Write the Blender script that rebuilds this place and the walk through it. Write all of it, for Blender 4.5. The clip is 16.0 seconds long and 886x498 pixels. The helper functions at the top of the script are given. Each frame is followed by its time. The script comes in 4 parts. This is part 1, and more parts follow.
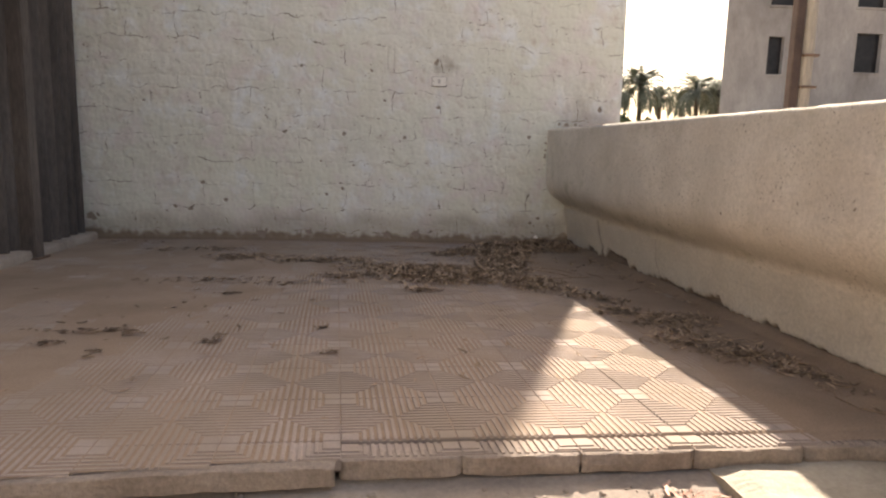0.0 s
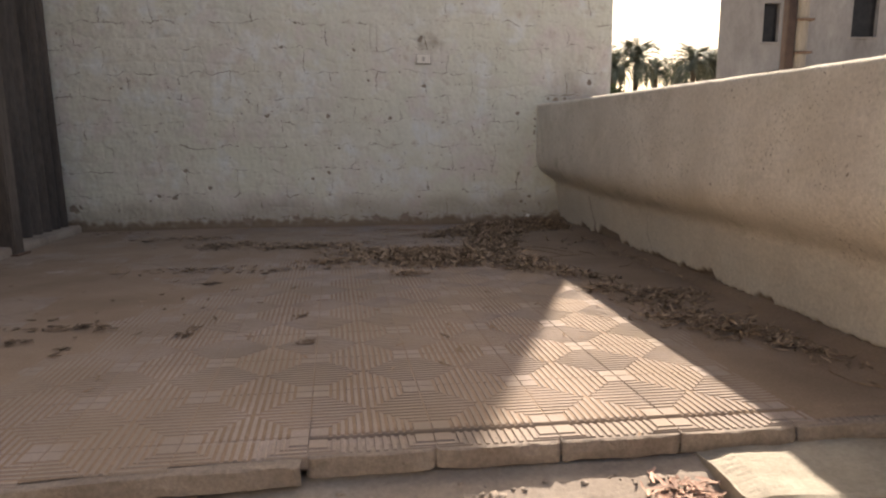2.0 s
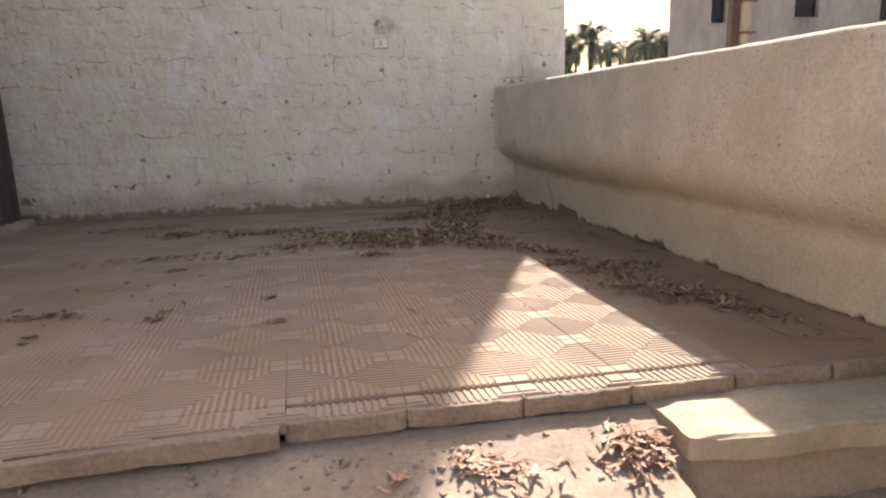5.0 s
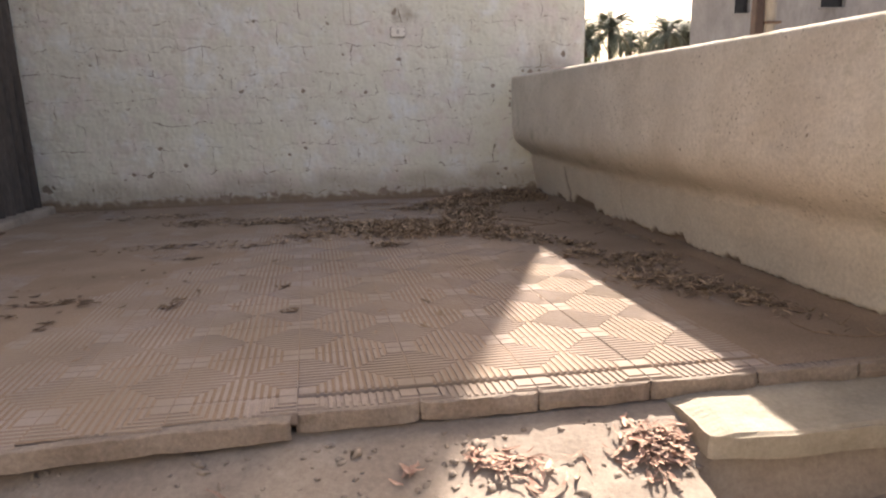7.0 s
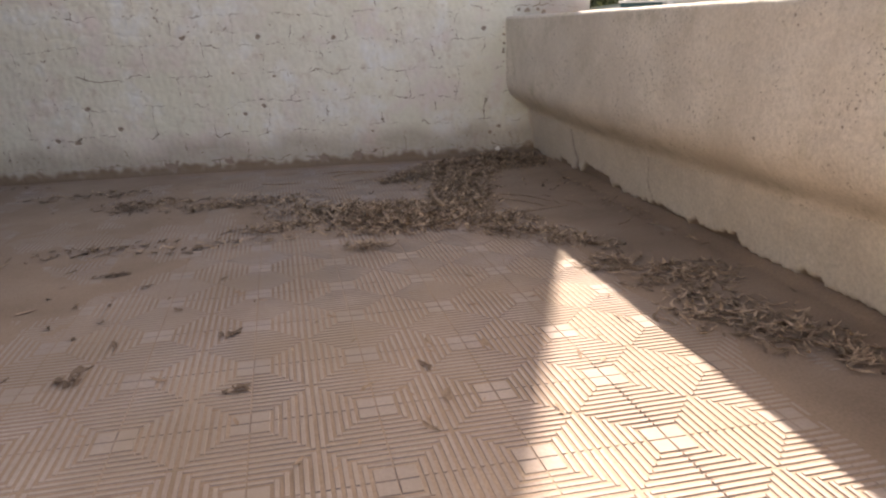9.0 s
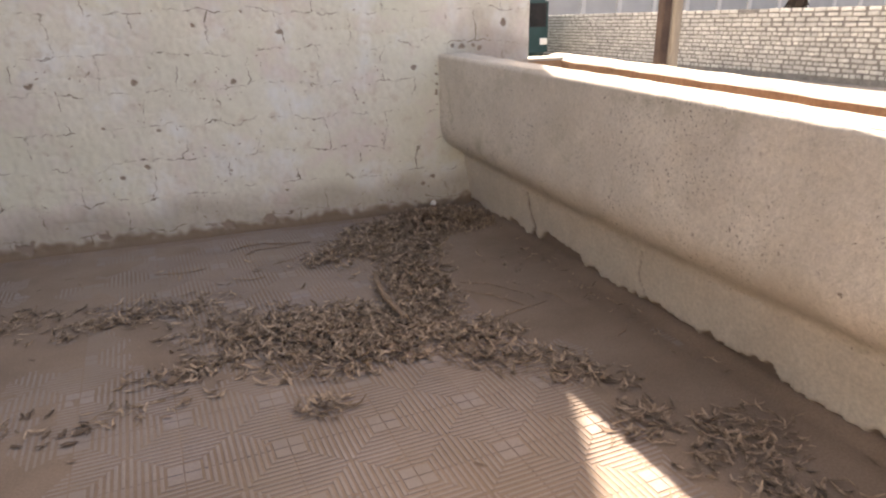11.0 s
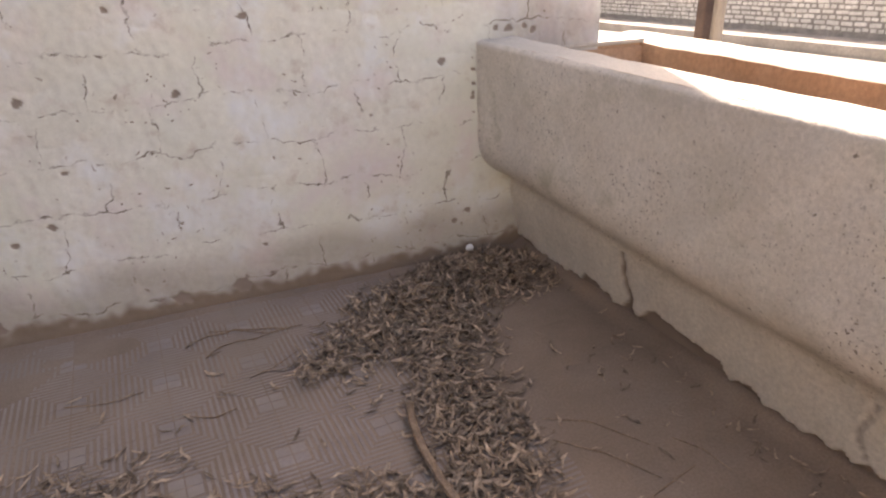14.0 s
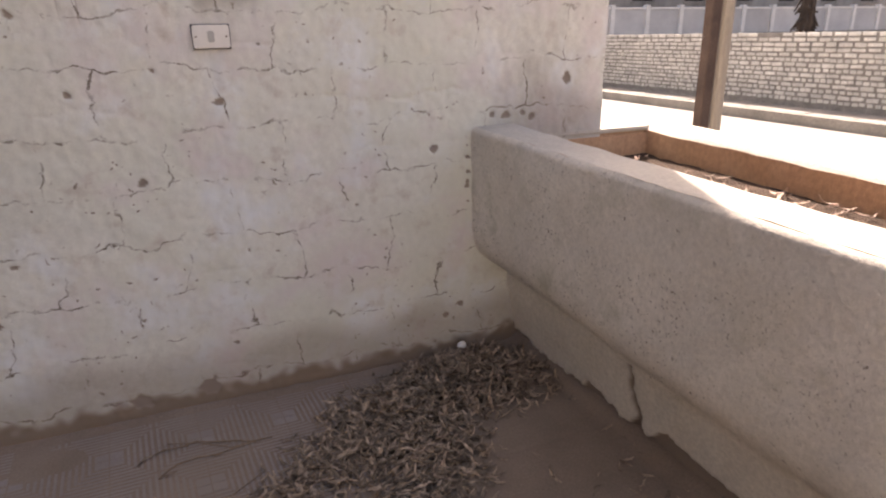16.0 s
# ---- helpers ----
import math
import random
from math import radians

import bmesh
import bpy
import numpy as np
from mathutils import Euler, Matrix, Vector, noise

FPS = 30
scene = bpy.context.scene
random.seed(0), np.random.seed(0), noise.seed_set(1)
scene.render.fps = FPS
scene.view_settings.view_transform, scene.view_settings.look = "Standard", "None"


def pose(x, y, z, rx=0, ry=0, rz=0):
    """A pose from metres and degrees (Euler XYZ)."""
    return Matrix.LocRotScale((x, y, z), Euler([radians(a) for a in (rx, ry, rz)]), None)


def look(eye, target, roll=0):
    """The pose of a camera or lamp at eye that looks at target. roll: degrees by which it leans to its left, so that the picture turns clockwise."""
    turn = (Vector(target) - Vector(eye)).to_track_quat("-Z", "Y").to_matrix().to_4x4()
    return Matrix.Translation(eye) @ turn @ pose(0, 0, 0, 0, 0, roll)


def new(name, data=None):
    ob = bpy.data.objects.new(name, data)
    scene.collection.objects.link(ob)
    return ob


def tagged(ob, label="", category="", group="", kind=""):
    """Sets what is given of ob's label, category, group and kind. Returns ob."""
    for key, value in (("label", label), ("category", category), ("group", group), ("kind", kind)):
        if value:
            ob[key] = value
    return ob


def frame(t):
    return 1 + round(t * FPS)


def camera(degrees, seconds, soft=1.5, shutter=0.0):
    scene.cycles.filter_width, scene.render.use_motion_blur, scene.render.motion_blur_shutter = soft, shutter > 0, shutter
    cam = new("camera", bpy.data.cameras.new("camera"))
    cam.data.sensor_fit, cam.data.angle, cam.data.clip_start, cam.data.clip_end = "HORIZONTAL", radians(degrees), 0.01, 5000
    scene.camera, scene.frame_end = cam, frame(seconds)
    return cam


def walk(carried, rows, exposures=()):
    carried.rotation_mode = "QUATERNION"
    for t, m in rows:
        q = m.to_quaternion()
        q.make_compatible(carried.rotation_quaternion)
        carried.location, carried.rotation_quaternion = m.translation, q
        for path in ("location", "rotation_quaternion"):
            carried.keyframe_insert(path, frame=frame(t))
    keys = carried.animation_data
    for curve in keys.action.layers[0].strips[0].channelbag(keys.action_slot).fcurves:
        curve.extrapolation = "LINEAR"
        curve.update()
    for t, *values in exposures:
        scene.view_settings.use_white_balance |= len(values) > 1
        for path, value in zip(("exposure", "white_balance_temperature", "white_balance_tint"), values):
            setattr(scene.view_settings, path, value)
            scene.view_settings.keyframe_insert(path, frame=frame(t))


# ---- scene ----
cam = camera(71.5, 16.0, soft=2.2)
PATH = [
    (0, (0.138, 0.732, 0.733), (0.29, 2.706, 0.455), 1.4),
    (0.5, (0.172, 0.713, 0.721), (0.392, 2.682, 0.454), -0.4),
    (1, (0.198, 0.743, 0.719), (0.446, 2.702, 0.401), -0.1),
    (1.5, (0.195, 0.718, 0.711), (0.285, 2.697, 0.44), -1.1),
    (2, (0.23, 0.818, 0.722), (0.38, 2.784, 0.384), -0.6),
    (2.5, (0.243, 0.825, 0.715), (0.438, 2.783, 0.356), -2.0),
    (3, (0.235, 0.829, 0.713), (0.546, 2.774, 0.358), -1.7),
    (3.2, (0.232, 0.831, 0.707), (0.507, 2.773, 0.313), -1.4),
    (5.3, (0.215, 0.718, 0.702), (0.48, 2.663, 0.317), -1.9),
    (5.5, (0.226, 0.733, 0.7), (0.431, 2.682, 0.299), -2.7),
    (6, (0.208, 0.722, 0.705), (0.469, 2.665, 0.308), -1.5),
    (6.5, (0.209, 0.728, 0.709), (0.366, 2.687, 0.334), -2.9),
    (7, (0.222, 0.754, 0.693), (0.438, 2.7, 0.282), -1.5),
    (7.5, (0.276, 0.841, 0.688), (0.404, 2.795, 0.282), -1.1),
    (8, (0.225, 1.036, 0.683), (0.465, 2.971, 0.237), -0.4),
    (8.5, (0.198, 1.246, 0.783), (0.596, 3.123, 0.221), -0.0),
    (9, (0.233, 1.497, 0.871), (0.515, 3.374, 0.24), -1.9),
    (9.5, (0.191, 1.666, 0.923), (0.559, 3.534, 0.31), -0.1),
    (9.7, (0.163, 1.744, 0.976), (0.615, 3.592, 0.359), -0.1),
    (11.8, (0.056, 2.684, 1.335), (0.696, 4.406, 0.544), -0.8),
    (12, (0.089, 2.763, 1.34), (0.673, 4.489, 0.517), -2.2),
    (12.5, (0.255, 3.02, 1.323), (0.727, 4.788, 0.516), -3.1),
    (13, (0.281, 3.25, 1.323), (0.772, 4.972, 0.433), -1.3),
    (13.5, (0.234, 3.473, 1.334), (0.898, 5.156, 0.48), -1.6),
    (14, (0.266, 3.642, 1.347), (0.922, 5.342, 0.522), -2.3),
    (14.5, (0.399, 3.785, 1.369), (0.999, 5.555, 0.656), -3.6),
    (15, (0.434, 3.847, 1.386), (1.117, 5.594, 0.693), -1.9),
    (15.5, (0.424, 3.869, 1.405), (1.151, 5.612, 0.747), -1.4),
    (16, (0.406, 3.884, 1.424), (1.095, 5.644, 0.769), -1.2),
]
EXPOSURE = [(0.0, 1.87, 8150, 14), (0.5, 1.81, 8150, 14), (1.0, 1.39, 8300, 14), (1.5, 1.29, 8300, 14), (2.0, 1.47, 8200, 14), (3.0, 1.75, 8100, 15), (5.5, 1.89, 8000, 16), (7.0, 1.89, 7950, 16),
            (8.5, 2.04, 7950, 16), (9.5, 2.20, 8100, 16), (12.0, 2.40, 8300, 19), (13.0, 2.48, 8300, 21), (13.5, 2.50, 8250, 21), (14.5, 2.37, 8150, 22), (15.2, 2.08, 8100, 22), (16.0, 1.99, 8100, 23)]
walk(cam, [(t, look(eye, target, roll)) for t, eye, target, roll in PATH], EXPOSURE)

# ---- daylight: a sun ahead and to the side, behind the painted building ----
SUN = Vector((0.438, 1.0, 1.06)).normalized()
world = bpy.data.worlds.new("sky")
scene.world = world
world.use_nodes = True
wn = world.node_tree.nodes
sky = wn.new("ShaderNodeTexSky")
sky.sky_type = "NISHITA"
sky.sun_disc = False
sky.sun_elevation = math.asin(SUN.z)
sky.sun_rotation = math.atan2(SUN.x, SUN.y)
sky.dust_density = 5.0
sky.air_density = 1.0
wn["Background"].inputs["Strength"].default_value = 0.098
world.node_tree.links.new(sky.outputs[0], wn["Background"].inputs["Color"])
sun = new("sun", bpy.data.lights.new("sun", "SUN"))
sun.data.energy = 4.1
sun.data.angle = radians(0.9)
sun.data.color = (1.0, 0.99, 0.985)
sun.matrix_world = look(SUN * 30, (0, 0, 0))


# ---- materials ----
def material(name, dark, light, scale=3.0, fine=60.0, rough=0.9, bump=0.3, grain=0.35, metal=0.0, detail=6, dist=0.01,
             island=0.0, spread=0.0, extra=None, axis=(1, 1, 1)):
    """Two-scale mottled surface: large stains between two tones, fine grain and relief."""
    m = bpy.data.materials.new(name)
    m.use_nodes = True
    nt = m.node_tree
    n, l = nt.nodes, nt.links
    b = n["Principled BSDF"]
    geo = n.new("ShaderNodeNewGeometry")
    mp = n.new("ShaderNodeVectorMath")
    mp.operation = "MULTIPLY"
    mp.inputs[1].default_value = axis
    l.new(geo.outputs["Position"], mp.inputs[0])
    pos = mp.outputs[0]

    def tex(s, d=detail, r=0.6):
        t = n.new("ShaderNodeTexNoise")
        t.inputs["Scale"].default_value = s
        t.inputs["Detail"].default_value = d
        t.inputs["Roughness"].default_value = r
        l.new(pos, t.inputs["Vector"])
        return t.outputs[0]

    def mix(a, c, f, kind="MIX"):
        x = n.new("ShaderNodeMix")
        x.data_type, x.blend_type = "RGBA", kind
        for i, v in ((6, a), (7, c), (0, f)):
            if isinstance(v, (tuple, list)):
                x.inputs[i].default_value = (*v, 1) if len(v) == 3 else v
            elif isinstance(v, (int, float)):
                x.inputs[i].default_value = v
            else:
                l.new(v, x.inputs[i])
        return x.outputs[2]

    def ramp(v, lo, hi):
        r = n.new("ShaderNodeMapRange")
        r.inputs[1].default_value, r.inputs[2].default_value = lo, hi
        l.new(v, r.inputs[0])
        return r.outputs[0]

    col = mix(dark, light, ramp(tex(scale), 0.32, 0.68))
    f = tex(fine, 4, 0.7)
    g = ramp(f, 0.3, 0.7)
    gcol = n.new("ShaderNodeCombineColor")
    gm = n.new("ShaderNodeMapRange")
    gm.inputs[3].default_value, gm.inputs[4].default_value = 1 - grain, 1 + grain * 0.6
    l.new(g, gm.inputs[0])
    for i in range(3):
        l.new(gm.outputs[0], gcol.inputs[i])
    col = mix(col, gcol.outputs[0], 1.0, "MULTIPLY")
    if island or spread:
        if spread:
            src = n.new("ShaderNodeObjectInfo").outputs["Random"]
        else:
            src = geo.outputs["Random Per Island"]
        amt = spread or island
        vm = n.new("ShaderNodeMapRange")
        vm.inputs[3].default_value, vm.inputs[4].default_value = 1 - amt, 1 + amt
        l.new(src, vm.inputs[0])
        vc = n.new("ShaderNodeCombineColor")
        for i in range(3):
            l.new(vm.outputs[0], vc.inputs[i])
        col = mix(col, vc.outputs[0], 1.0, "MULTIPLY")
    if extra:
        col = extra(n, l, col, pos, tex, mix, ramp)
    l.new(col, b.inputs["Base Color"])
    b.inputs["Roughness"].default_value = rough
    b.inputs["Metallic"].default_value = metal
    b.inputs["Specular IOR Level"].default_value = 0.25
    if bump:
        bp = n.new("ShaderNodeBump")
        bp.inputs["Strength"].default_value = bump
        bp.inputs["Distance"].default_value = dist
        l.new(f, bp.inputs["Height"])
        l.new(bp.outputs[0], b.inputs["Normal"])
    return m


def chip_layer(tone, name="chip"):
    """Where the mesh's layer says the paint is lost, the bare ground shows."""
    def add(n, l, col, pos, tex, mix, ramp):
        a = n.new("ShaderNodeAttribute")
        a.attribute_name = name
        return mix(col, tone, a.outputs["Fac"])
    return add


def wall_paint(n, l, col, pos, tex, mix, ramp):
    """Patchy limewash over blocks: soft tints, hairline cracks along wandering joints, dirt and lost paint."""
    tint = mix(col, (0.575, 0.59, 0.51), ramp(tex(1.1), 0.42, 0.72))
    tint = mix(tint, (0.585, 0.535, 0.530), ramp(tex(3.0), 0.50, 0.70))
    tint = mix(tint, (0.63, 0.66, 0.665), ramp(tex(4.2), 0.52, 0.70))
    tint = mix(tint, (0.47, 0.425, 0.375), ramp(tex(11), 0.58, 0.78))
    sep = n.new("ShaderNodeSeparateXYZ")
    l.new(pos, sep.inputs[0])
    wob = []
    for s1, s2 in ((4.5, 17), (4.1, 15)):
        ad = n.new("ShaderNodeMath")
        ad.operation = "MULTIPLY_ADD"
        ad.inputs[1].default_value = 0.30
        l.new(tex(s2, 5, 0.75), ad.inputs[0])
        l.new(tex(s1, 3), ad.inputs[2])
        wob.append(ad.outputs[0])
    comb = n.new("ShaderNodeCombineXYZ")
    for i, (axis_out, w) in enumerate((("X", wob[0]), ("Z", wob[1]))):
        ad = n.new("ShaderNodeMath")
        ad.operation = "MULTIPLY_ADD"
        ad.inputs[1].default_value = 0.17
        l.new(w, ad.inputs[0])
        l.new(sep.outputs[axis_out], ad.inputs[2])
        l.new(ad.outputs[0], comb.inputs[i])
    br = n.new("ShaderNodeTexBrick")
    br.inputs["Scale"].default_value = 1.0
    br.inputs["Mortar Size"].default_value = 0.0048
    br.inputs["Mortar Smooth"].default_value = 0.5
    br.inputs["Brick Width"].default_value = 0.41
    br.inputs["Row Height"].default_value = 0.205
    l.new(comb.outputs[0], br.inputs["Vector"])
    m1 = n.new("ShaderNodeMath")
    m1.operation = "MULTIPLY"
    l.new(br.outputs["Fac"], m1.inputs[0])
    l.new(ramp(tex(6.5, 6, 0.72), 0.475, 0.60), m1.inputs[1])
    tint = mix(tint, (0.17, 0.142, 0.115), m1.outputs[0])
    v = n.new("ShaderNodeTexVoronoi")
    v.inputs["Scale"].default_value = 24
    l.new(comb.outputs[0], v.inputs["Vector"])
    m2 = n.new("ShaderNodeMath")
    m2.operation = "MULTIPLY"
    l.new(ramp(v.outputs["Distance"], 0.18, 0.09), m2.inputs[0])
    l.new(ramp(tex(5), 0.52, 0.58), m2.inputs[1])
    tint = mix(tint, (0.24, 0.20, 0.165), m2.outputs[0])
    a = n.new("ShaderNodeAttribute")
    a.attribute_name = "dirt"
    tint = mix(tint, (0.205, 0.155, 0.115), a.outputs["Fac"])
    c = n.new("ShaderNodeAttribute")
    c.attribute_name = "chip"
    return mix(tint, (0.25, 0.205, 0.17), ramp(c.outputs["Fac"], 0.2, 0.9))


def pitted(n, l, col, pos, tex, mix, ramp):
    v = n.new("ShaderNodeTexVoronoi")
    v.inputs["Scale"].default_value = 60
    v.inputs["Randomness"].default_value = 1.0
    warp = n.new("ShaderNodeTexNoise")
    warp.inputs["Scale"].default_value = 60
    l.new(pos, warp.inputs["Vector"])
    va = n.new("ShaderNodeVectorMath")
    va.operation = "MULTIPLY_ADD"
    va.inputs[1].default_value = (0.028, 0.028, 0.028)
    l.new(warp.outputs["Color"], va.inputs[0])
    l.new(pos, va.inputs[2])
    l.new(va.outputs[0], v.inputs["Vector"])
    v2 = n.new("ShaderNodeTexVoronoi")
    v2.inputs["Scale"].default_value = 26
    l.new(va.outputs[0], v2.inputs["Vector"])
    c = mix(col, (0.52, 0.47, 0.39), ramp(tex(38, 5, 0.8), 0.54, 0.72))
    for vo, lo, hi, where in ((v, 0.27, 0.12, ramp(tex(3.4), 0.45, 0.58)), (v2, 0.19, 0.10, ramp(tex(7), 0.51, 0.60))):
        m1 = n.new("ShaderNodeMath")
        m1.operation = "MULTIPLY"
        l.new(ramp(vo.outputs["Distance"], lo, hi), m1.inputs[0])
        l.new(where, m1.inputs[1])
        c = mix(c, (0.25, 0.208, 0.168), m1.outputs[0])
    c = mix(c, (0.50, 0.45, 0.37), ramp(tex(1.3), 0.5, 0.8))
    return mix(c, (0.47, 0.44, 0.35), ramp(tex(4.5, 6, 0.7), 0.56, 0.74))


PAINT = material("painted_block_wall", (0.562, 0.562, 0.508), (0.652, 0.652, 0.598), 2.0, 45, 0.85, 0.35, 0.10, extra=wall_paint, dist=0.006)
CONCRETE = material("rough_concrete", (0.63, 0.575, 0.502), (0.76, 0.705, 0.622), 2.5, 70, 0.95, 0.6, 0.16, extra=pitted, dist=0.008)
PLINTH = material("cement_plinth", (0.58, 0.532, 0.462), (0.68, 0.632, 0.555), 4.0, 60, 0.95, 0.5, 0.18, extra=chip_layer((0.235, 0.18, 0.14)), dist=0.006)
TILE = material("cement_tile", (0.262, 0.213, 0.187), (0.350, 0.292, 0.264), 3.0, 90, 0.9, 0.25, 0.16, spread=0.05, dist=0.003,
                extra=lambda n, l, col, pos, tex, mix, ramp: mix(col, (0.272, 0.220, 0.178), ramp(tex(2.4), 0.38, 0.64)))
EDGE = material("broken_cement_edge", (0.215, 0.177, 0.150), (0.30, 0.252, 0.216), 6, 70, 0.95, 0.7, 0.25)
DUST = material("dust", (0.225, 0.164, 0.120), (0.300, 0.226, 0.171), 2.2, 120, 1.0, 0.5, 0.18, dist=0.004)
BED = material("mortar_bed", (0.20, 0.15, 0.115), (0.30, 0.23, 0.18), 5, 90, 1.0, 0.5, 0.25)
SAND = material("sandy_ground", (0.225, 0.184, 0.154), (0.33, 0.282, 0.240), 3.5, 60, 1.0, 0.5, 0.18, dist=0.005)
SLAB = material("worn_cement_step", (0.285, 0.252, 0.205), (0.40, 0.362, 0.302), 4, 70, 0.95, 0.5, 0.15)
LEAF = material("dry_leaf", (0.150, 0.101, 0.068), (0.445, 0.335, 0.240), 30, 150, 0.85, 0.2, 0.2, island=0.45)
PALELEAF = material("pale_dry_leaf", (0.20, 0.11, 0.075), (0.55, 0.43, 0.35), 30, 150, 0.85, 0.2, 0.2, island=0.4)
REDLEAF = material("reddish_dry_leaf", (0.30, 0.17, 0.13), (0.52, 0.37, 0.30), 30, 150, 0.85, 0.2, 0.2, island=0.4)
TWIG = material("brown_twig", (0.20, 0.135, 0.09), (0.36, 0.26, 0.18), 20, 120, 0.9, 0.4, 0.3)
DARKLEAF = material("dark_dry_leaf", (0.155, 0.105, 0.075), (0.27, 0.195, 0.14), 30, 150, 0.85, 0.2, 0.2, spread=0.4)
SHEET = material("rusty_corrugated_steel", (0.05, 0.042, 0.038), (0.115, 0.096, 0.086), 2.5, 50, 0.65, 0.25, 0.3, axis=(1, 1, 0.25), spread=0.2)
STEEL = material("brown_painted_steel", (0.085, 0.05, 0.035), (0.16, 0.10, 0.07), 4, 60, 0.6, 0.2, 0.25)
CHANNEL = material("dark_brown_steel", (0.04, 0.026, 0.022), (0.08, 0.052, 0.042), 4, 60, 0.65, 0.2, 0.25)
POLE = material("weathered_pole", (0.21, 0.18, 0.15), (0.31, 0.27, 0.225), 3, 40, 0.9, 0.4, 0.2, axis=(1, 1, 0.15))
MUD = material("ochre_render", (0.45, 0.275, 0.165), (0.58, 0.38, 0.245), 3, 50, 0.95, 0.5, 0.2, axis=(1, 1, 0.8))
RIM = material("light_cement_rim", (0.44, 0.402, 0.35), (0.55, 0.51, 0.445), 3, 60, 0.95, 0.5, 0.15)
SOIL = material("garden_soil", (0.05, 0.031, 0.022), (0.105, 0.07, 0.05), 6, 60, 1.0, 0.9, 0.4, dist=0.03)
ROADM = material("dusty_road", (0.25, 0.232, 0.21), (0.325, 0.302, 0.275), 0.6, 12, 0.95, 0.4, 0.12)
KERB = material("kerb_stone", (0.21, 0.20, 0.18), (0.32, 0.305, 0.28), 2, 30, 0.9, 0.4, 0.2, spread=0.18)
PAVE = material("pavement_dust", (0.20, 0.185, 0.165), (0.30, 0.28, 0.25), 1.5, 20, 0.95, 0.4, 0.2)
BRICK = material("white_limestone_brick", (0.44, 0.43, 0.405), (0.60, 0.59, 0.555), 5, 40, 0.9, 0.4, 0.15, spread=0.16)
BRICKS = material("white_limestone_bricks", (0.44, 0.43, 0.405), (0.60, 0.59, 0.555), 5, 40, 0.9, 0.4, 0.15, island=0.16)
MORTAR = material("grey_mortar", (0.17, 0.16, 0.15), (0.27, 0.255, 0.235), 5, 40, 0.95, 0.4, 0.2)
FACADE = material("raw_cement_facade", (0.25, 0.225, 0.205), (0.42, 0.385, 0.35), 0.3, 3, 0.95, 0.3, 0.18, axis=(1, 1, 0.5))
WHITE = material("white_paint", (0.66, 0.64, 0.60), (0.78, 0.76, 0.72), 2, 30, 0.8, 0.2, 0.08)
PANEL = material("grey_panel", (0.46, 0.45, 0.44), (0.56, 0.55, 0.53), 1, 20, 0.85, 0.2, 0.1, spread=0.1)
PANE = material("dark_window", (0.012, 0.011, 0.012), (0.03, 0.027, 0.027), 3, 20, 0.35, 0.0, 0.1)
# Frond green is greyed and lightened; distance haze is put into the colour.
FROND = material("palm_frond", (0.13, 0.15, 0.118), (0.21, 0.232, 0.185), 0.8, 8, 0.7, 0.0, 0.2, island=0.3)
BUSH = material("orchard_leaf", (0.075, 0.10, 0.05), (0.14, 0.17, 0.09), 0.8, 8, 0.7, 0.0, 0.2, island=0.35)
TRUNK = material("palm_trunk", (0.10, 0.08, 0.06), (0.19, 0.155, 0.12), 3, 20, 0.95, 0.6, 0.3, dist=0.03)
BARK = material("dark_bark", (0.03, 0.024, 0.02), (0.07, 0.055, 0.045), 3, 20, 0.95, 0.6, 0.3, dist=0.03)
PLASTIC = material("aged_white_plastic", (0.64, 0.62, 0.58), (0.71, 0.69, 0.65), 20, 150, 0.45, 0.05, 0.04)
GREY = material("grey_plastic", (0.36, 0.35, 0.33), (0.44, 0.43, 0.41), 20, 150, 0.5, 0.05, 0.05)
PAPER = material("white_litter", (0.74, 0.73, 0.70), (0.82, 0.81, 0.78), 20, 100, 0.7, 0.1, 0.05)
VAN = material("dark_teal_paint", (0.02, 0.05, 0.052), (0.035, 0.075, 0.075), 1, 30, 0.35, 0.0, 0.1)
RUBBER = material("black_rubber", (0.015, 0.015, 0.015), (0.03, 0.03, 0.03), 5, 60, 0.8, 0.1, 0.1)


# ---- building helpers ----
def part(name, bm, mat, parent=None, label=""):
    me = bpy.data.meshes.new(name)
    bm.to_mesh(me)
    bm.free()
    me.materials.append(mat)
    ob = new(name, me)
    if parent is not None:
        ob.parent = parent
    if label:
        ob["label"] = label
    return ob


def raw(name, verts, faces, mat, parent=None, smooth=False, label=""):
    me = bpy.data.meshes.new(name)
    me.from_pydata(verts, [], faces)
    me.materials.append(mat)
    if smooth:
        me.shade_smooth()
    me.update()
    ob = new(name, me)
    if parent is not None:
        ob.parent = parent
    if label:
        ob["label"] = label
    return ob


def thing(name, label, category, at=(0, 0, 0), group="", kind=""):
    ob = new(name)
    ob.location = at
    return tagged(ob, label, category, group, kind)


def box(bm, x0, x1, y0, y1, z0, z1, bevel=0.0, seg=1):
    got = bmesh.ops.create_cube(bm, size=1)["verts"]
    m = Matrix.Translation(((x0 + x1) / 2, (y0 + y1) / 2, (z0 + z1) / 2)) @ Matrix.Diagonal((x1 - x0, y1 - y0, z1 - z0, 1))
    bmesh.ops.transform(bm, matrix=m, verts=got)
    if bevel:
        bmesh.ops.bevel(bm, geom=list({e for v in got for e in v.link_edges}), offset=bevel, segments=seg, affect="EDGES")
    return bm


def boxed(*a, **k):
    return box(bmesh.new(), *a, **k)


